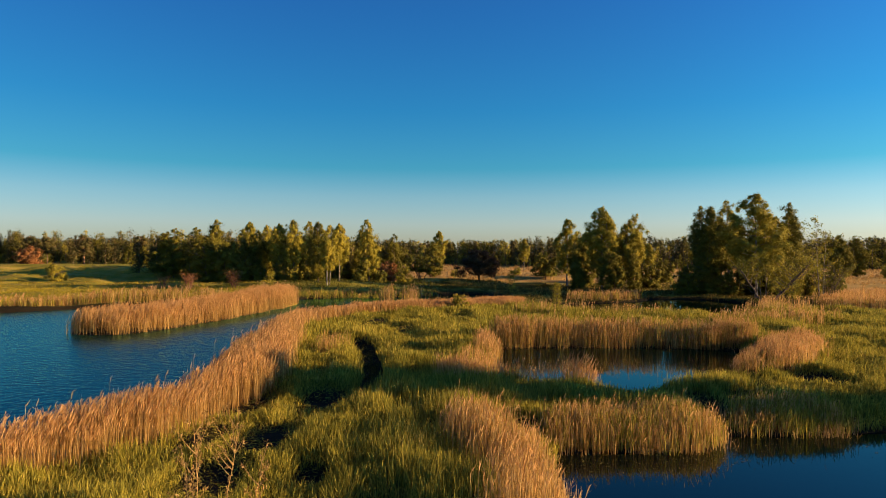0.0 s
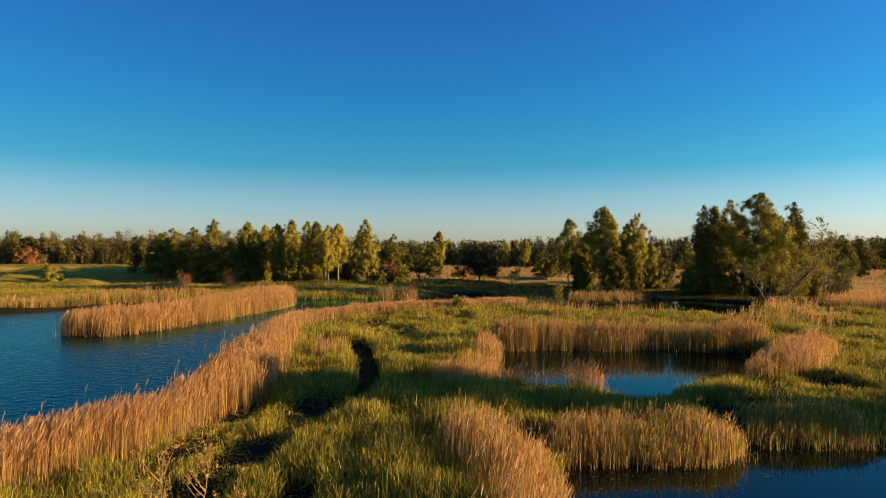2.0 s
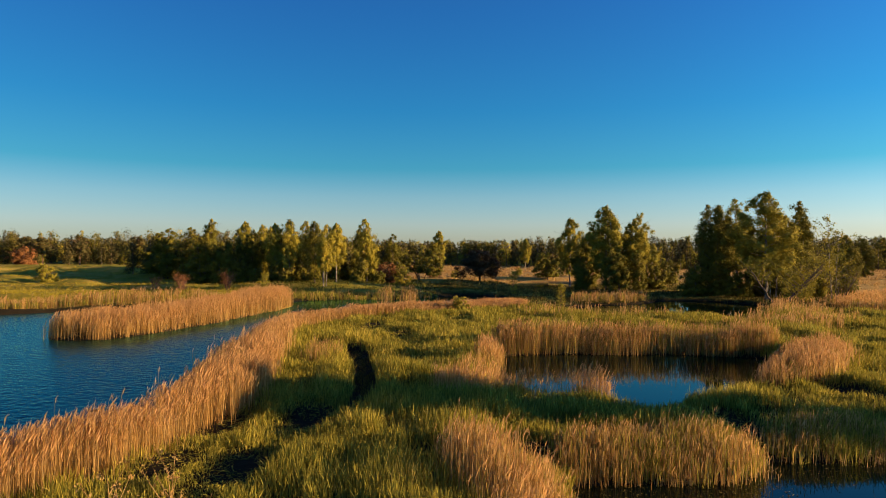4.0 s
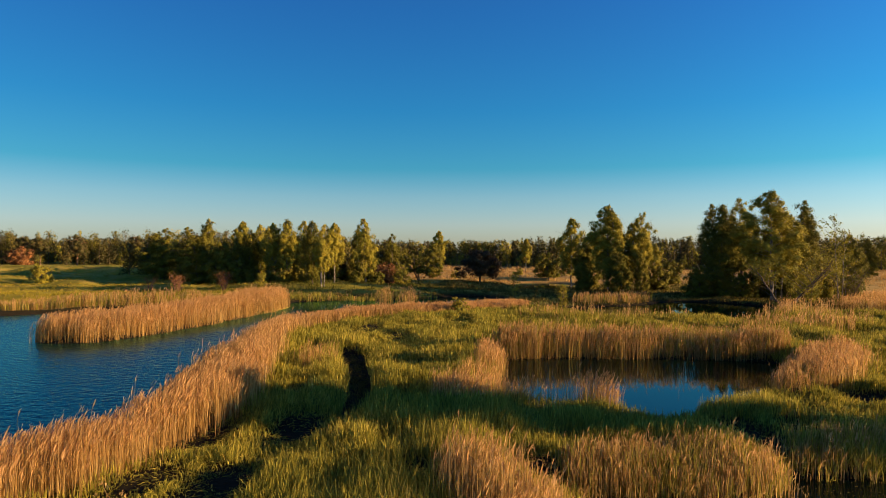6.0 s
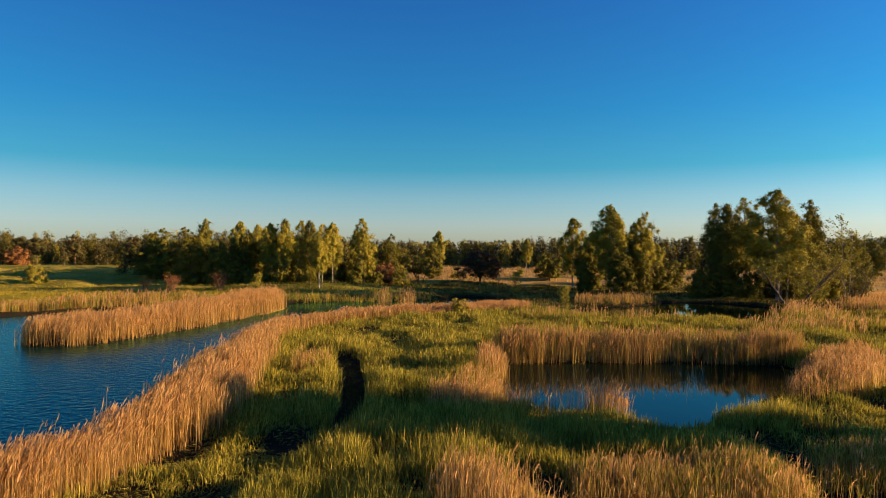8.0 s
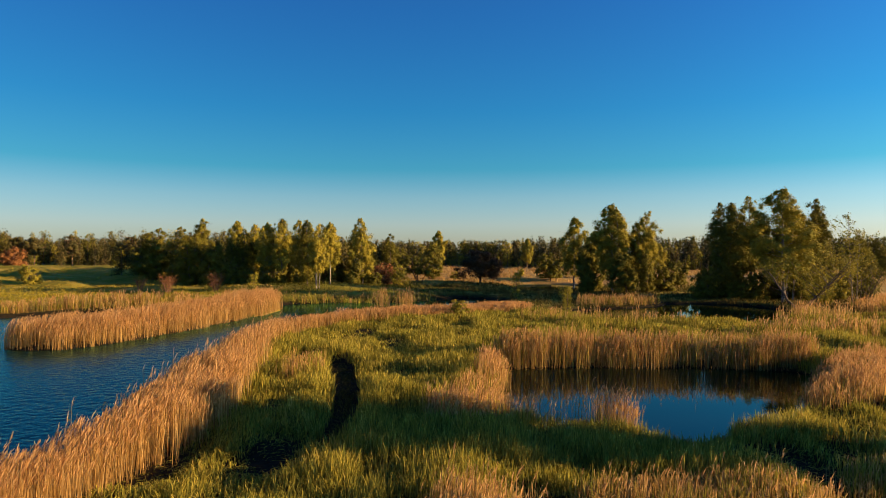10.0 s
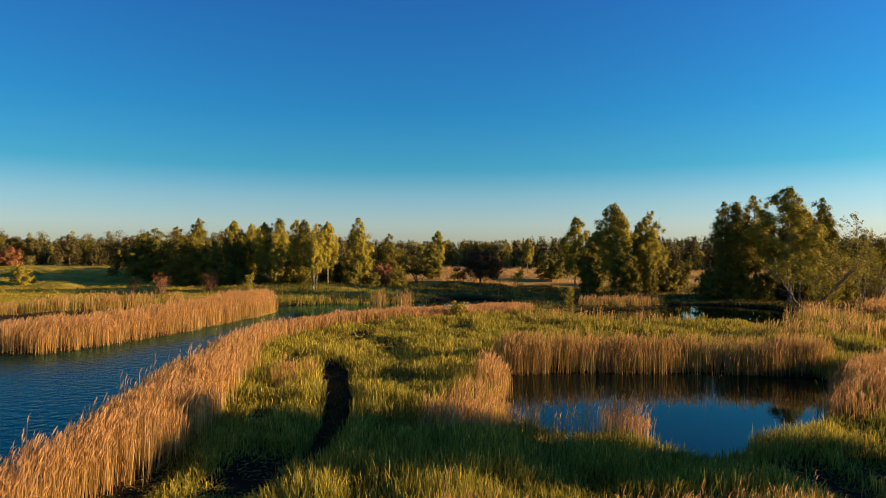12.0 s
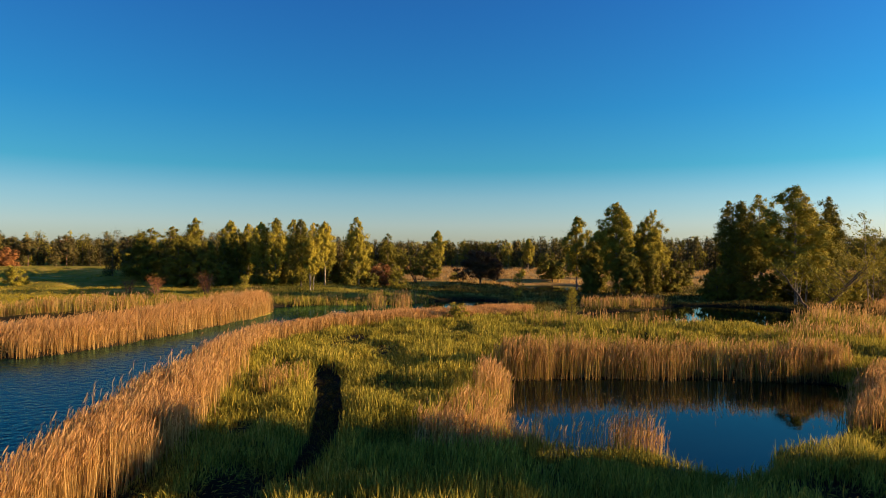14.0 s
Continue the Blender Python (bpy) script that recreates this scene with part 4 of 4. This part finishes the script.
birch(2, 32.0, 141, 12.0, turn=3.3, wide=1.2)
broad(1, 31, 137, 9.5, turn=0.7)
broad(1, 34.5, 127, 8.5, "rounded sunlit broadleaf tree", 2.1)
broad(0, 38.5, 126.5, 8.0, "rounded sunlit broadleaf tree", 3.1, 0.8)
broad(1, 28.5, 130, 6.0, "rounded dark broadleaf tree", 1.1)
plant("shrub", BUSHES[1], 29, 175, "dark shrub at the pool bank", "shrub", "shrubs", 1.6, 0.1)
plant("shrub", BUSHES[0], 42.5, 130, "dark shrub at the pool bank", "shrub", "shrubs", 1.4, 2.1)

# the middle
plant("dusky_tree", DUSKY, 8.5, 149.7, "round dark reddish tree on the bank", "tree", "", 1.1, 0.2, 0.0, 0.76)
plant("broadleaf_tree", SPREAD, -5.0, 150, "dark spreading tree with several bent trunks", "tree", "broadleaf trees", 1.0, 0.9)
birch(2, -1.2, 192, 13.0, turn=1.0)
birch(2, 28.5, 222, 11.5, "small yellow birch on the dry field", 0.5)
plant("sapling", SAPLING, 12.0, 110, "thin green sapling among the reeds", "tree", "", 1.0, 0)
plant("sapling", SAPLING, 15.5, 86, "thin bare sapling among the reeds", "tree", "", 0.8, 1)
plant("shrub", GOLD_BUSH[0], 2.4, 82, "small pale green bush in the reeds", "shrub", "", 0.5, 1)
plant("rust_shrub", RUST, -12.5, 140, "brown red leafless shrub by the trees", "shrub", "", 0.95, 1)
plant("golden_shrub", GOLD_BUSH[1], -8.5, 133, "yellow-green shrub on the bank", "shrub", "", 0.7, 2)

for x, y, s in ((-4.5, 205, 0.7), (3.0, 172, 0.6), (15, 205, 0.8), (22, 190, 0.6), (34, 230, 0.9), (46, 205, 0.8), (78, 190, 0.9), (95, 175, 0.8), (108, 200, 1.1), (88, 150, 0.7), (120, 170, 0.9)):
    plant("scrub_bush", GOLD_BUSH[0], x, y, "small yellow-green bush on the dry field", "shrub", "scrub bushes", s, x)

# thin saplings in the near marsh
def bare_sapling(x, y, h, seed, lean, label):
    rng = np.random.default_rng(seed)
    root = new("sapling")
    root.location = (x, y, 0.2)
    tagged(root, label, "sapling", "marsh saplings")
    f = np.linspace(0, 1, 7)
    path = np.stack([lean * h * f ** 1.5 + 0.03 * rng.normal(0, 1, 7) * f, 0.03 * rng.normal(0, 1, 7) * f, h * f], 1)
    v, t = tube(path, 0.015 * (1.05 - f) + 0.003, 5)
    part("trunk", tri_mesh("trunk", v, t, [M_STEM], smooth=True), root)
    tips = []
    for i in range(11):
        g = rng.uniform(0.4, 0.95)
        q = np.array([np.interp(g, f, path[:, c]) for c in range(3)])
        a, ln = rng.uniform(0, 6.28), h * rng.uniform(0.10, 0.24) * (1.2 - g * 0.6)
        m = np.linspace(0, 1, 4)
        lp = q + np.stack([math.cos(a) * ln * 0.7 * m, math.sin(a) * ln * 0.7 * m, ln * m ** 1.2], 1)
        v, t = tube(lp, 0.009 * (1.1 - m) + 0.002, 4)
        part("limb", tri_mesh("limb", v, t, [M_STEM], smooth=True), root)
        tips += [lp[2], lp[3], lp[3] + rng.normal(0, 0.05, 3)]
    c = np.array([[np.interp(g, f, path[:, c]) for c in range(3)] for g in np.linspace(0.35, 1.0, 16)]) + rng.normal(0, 0.06, (16, 3))
    v, t = leaf_cloud(rng, np.concatenate([c, np.array(tips)]), 6, 0.05, 0.055)
    part("crown", tri_mesh("crown", v, t, [M_STRAW]), root, "few small yellow leaves")


bare_sapling(-5.25, 13.7, 3.9, 1, -0.03, "thin sapling with small yellow leaves in the marsh")
bare_sapling(-5.16, 14.9, 3.9, 2, 0.10, "thin sapling with small yellow leaves in the marsh")
bare_sapling(-4.5, 14.6, 3.0, 3, 0.14, "thin sapling with small yellow leaves in the marsh")
bare_sapling(-5.9, 15.0, 2.7, 4, -0.08, "thin sapling with small yellow leaves in the marsh")

# the western row
birch(1, -15.3, 132.5, 13.6, turn=0.5)
birch(3, -21.5, 117, 11.0, "white-trunked birch group on a grassy bank", 0.2)
dark_birch(0, -23.6, 120, 11.5, turn=1.2)
birch(2, -20.0, 122, 11.0, "white-trunked birch group on a grassy bank", 2.2)
birch(1, -28.5, 138, 13.5, turn=3.0)
dark_birch(0, -33, 140, 13.8, turn=1.0)
birch(2, -36.5, 141, 13.0, turn=2.0)
birch(3, -31, 134, 12.5, turn=4.0)
birch(0, -40.5, 145, 13.0, turn=5.0)
birch(2, -46.1, 150.8, 13.3, turn=1.5)
dark_birch(1, -26, 147, 13.0, turn=2.5)
dark_birch(0, -19, 146, 12.0, turn=2.9)
dark_birch(1, -37.5, 147, 12.6, turn=0.9, wide=1.15)
dark_birch(1, -43, 143, 12.0, turn=3.7, wide=1.1)
dark_birch(1, -24.5, 140, 12.4, turn=5.2, wide=1.15)
birch(1, -34.5, 137, 11.5, turn=1.9, wide=1.1)
dark_birch(1, -11.5, 155, 11.0, turn=2.2, wide=1.1)
broad(0, -27, 153, 10.0, turn=2.2, wide=1.2)
broad(2, -38, 157, 10.5, turn=3.2, wide=1.2)
broad(1, -18, 158, 9.5, turn=0.2, wide=1.3)
broad(0, -58.4, 158.5, 14.0, turn=0.4, wide=0.8)
broad(2, -60, 158, 12.0, turn=1.4, wide=1.25)
broad(0, -51, 139, 10.5, "broadleaf tree lit yellow-green by evening sun", 2.4, 1.2)
broad(1, -46.5, 137, 9.5, "broadleaf tree lit yellow-green by evening sun", 0.1)
broad(2, -72, 166, 12.3, turn=3.0, wide=1.3)
broad(1, -77, 174, 11.7, turn=4.0, wide=1.2)
broad(0, -66.5, 156, 10.6, turn=4.4, wide=1.2)
broad(1, -36, 152, 9.0, turn=4.4)
broad(1, -10.5, 160, 9.0, turn=1.4)
broad(0, -3, 175, 9.5, turn=5.4)
for x, y, s, i in ((-58, 146, 1.1, 0), (-43, 138, 1.2, 1), (-39, 136, 1.0, 0), (-35, 133, 1.1, 1), (-31, 129, 0.9, 0), (-27, 131, 1.1, 1), (-24, 128, 0.9, 0),
                   (-17, 128, 1.0, 1), (-13, 131, 0.8, 0), (-34, 146, 1.5, 1), (-29, 150, 1.5, 1), (-22, 151, 1.4, 1), (-16, 150, 1.5, 0), (-11, 146, 1.0, 1)):
    plant("shrub", BUSHES[i], x, y, "dark green undergrowth shrub below trees", "shrub", "shrubs", s, x)
plant("twiggy_shrub", TWIGGY, -46.7, 116.7, "reddish bare shrub before dark trees", "shrub", "twiggy shrubs", 0.8, 0)
plant("twiggy_shrub", TWIGGY, -39, 118, "reddish bare shrub before dark trees", "shrub", "twiggy shrubs", 0.85, 2)
plant("twiggy_shrub", TWIGGY, -54, 122, "reddish bare shrub on the meadow", "shrub", "twiggy shrubs", 0.6, 4)
plant("sapling", SAPLING, -29.5, 108, "thin bare sapling on the shore", "tree", "", 0.9, 0)

# the meadow's far side
pine(0, -152, 268, 11.0, 0.3)
pine(1, -170, 272, 12.0, 1.3)
pine(0, -162, 285, 13.0, 2.3)
pine(1, -183, 280, 12.0, 4.3)
pine(0, -195, 290, 13.0, 0.9)
pine(1, -138, 290, 13.0, 1.7)
broad(0, -131, 262, 9.5, "rounded green tree on the meadow", 1.0)
broad(1, -124, 265, 8.0, "rounded green tree on the meadow", 2.0)
plant("rust_shrub", RUST, -152, 232, "orange brown leafy bush on the meadow", "shrub", "", 1.45, 0.5)
plant("golden_shrub", GOLD_BUSH[0], -85, 140, "yellow-green bush on the meadow", "shrub", "", 1.1, 0.5)

# the trees south-east of the marsh, which shade its middle
SHADE = [tree_meshes(81, 13.1, 3.4, oval, 1, 0.74, 40, 12000, 0.32, M_PINEBARK, M_NEEDLE, 0.24, 0.35, 0.0, 0.7, tufts=110, tuft=0.38),
         tree_meshes(82, 11.2, 2.5, oval, 2, 0.16, 30, 9000, 0.30, M_DARKBARK, M_BROAD, 0.18, 0.35, 0.0, 0.9, tufts=60, tuft=0.36)]
plant("pine_tree", SHADE[0], 46, 28.9, "tall pine with high rounded crown beside the pool", "tree", "pines by the pool")
plant("broadleaf_tree", SHADE[1], 42.5, 26.7, "dense broadleaf tree beside the pool", "tree", "broadleaf trees by the pool")
plant("broadleaf_tree", SHADE[1], 45.8, 27.2, "dense broadleaf tree beside the pool", "tree", "broadleaf trees by the pool", 1.05, 1.2)


# ---------- the far forest ----------
def forest(name, centre_fn, count, label, seed, count_in=12, each=16, leaf=1.12, birch_share=0.27):
    rng = np.random.default_rng(seed)
    pieces, trunks = [], []
    for i in range(count):
        x, y, h = centre_fn(rng)
        z = float(land_height(np.array([x]), np.array([y]))[0])
        conifer = rng.random() < 0.4
        r = h * (rng.uniform(0.18, 0.26) if conifer else rng.uniform(0.26, 0.38))
        k = (np.arange(count_in) + rng.random(count_in)) / count_in
        prof = np.maximum((1 - k) ** 0.7, 0.10) if conifer else np.sqrt(np.maximum(0.05, 1 - (1.5 * k - 0.5) ** 2))
        a = rng.uniform(0, 2 * np.pi, count_in)
        rr = 0.75 * r * prof * np.sqrt(rng.random(count_in))
        c = np.stack([x + np.cos(a) * rr, y + np.sin(a) * rr, z + h * (0.04 + 0.92 * k)], 1)
        tuft = r * (0.22 + 0.36 * prof) * rng.uniform(0.7, 1.2, count_in)
        pieces.append((*clump_leaves(rng, c, tuft, count_in * each, leaf, 1.1, 0.0, (x, y)), 1 if rng.random() < birch_share else (0 if rng.random() < 0.4 else 2)))
        pieces.append((*tube([(x, y, z - 0.5), (x, y, z + h * 0.5), (x, y, z + h * 0.9)], (0.2, 0.14, 0.04), 4), 3))
    V, T, W = joined(pieces)
    tagged(new(name, tri_mesh(name, V, T, [M_BROAD, M_BIRCH, M_NEEDLE, M_DARKBARK], W)), label, "forest", kind="stuff")


FOREST_EDGE = ([-300, -80, 0, 40, 80, 300], [330, 312, 295, 270, 248, 246])
forest("far_forest", lambda r: ((lambda u, v: (u, float(np.interp(u, *FOREST_EDGE)) + v, r.uniform(9.3, 11.8) + 0.012 * v + float(np.interp(u, [20, 60], [0.0, 1.6]))))(r.uniform(-270, 290), 8 + 60 * r.random() ** 1.3)), 780,
       "mixed forest edge beyond the fields", 5, 16, 25, 0.80, 0.08)
forest("forest_margin", lambda r: ((lambda u, v: (u, float(np.interp(u, *FOREST_EDGE)) + v, r.uniform(6.0, 9.5)))(r.uniform(-230, 260), 8 * r.random())), 190,
       "young birches and shrubs before the far forest", 15, 16, 22, 0.5, 0.4)
forest("west_forest", lambda r: ((lambda u, v: (u, 300 + v + 0.12 * u, r.uniform(8, 16)))(r.uniform(-330, -85), 30 * r.random())), 220, "pine and birch forest behind the meadow", 6, 24, 36, 0.62, 0.08)
forest("back_thicket", lambda r: (r.uniform(-80, -22), r.uniform(158, 185), r.uniform(8, 12)), 75, "dark thicket behind the birch row", 8, 18, 60, 0.42, 0.1)
forest("far_undergrowth", lambda r: ((lambda u, v: (u, float(np.interp(u, *FOREST_EDGE)) - 4 + v, r.uniform(2, 4.5)))(r.uniform(-270, 290), 10 * r.random())), 260,
       "low scrub along the forest edge", 12, 7, 18, 0.5)
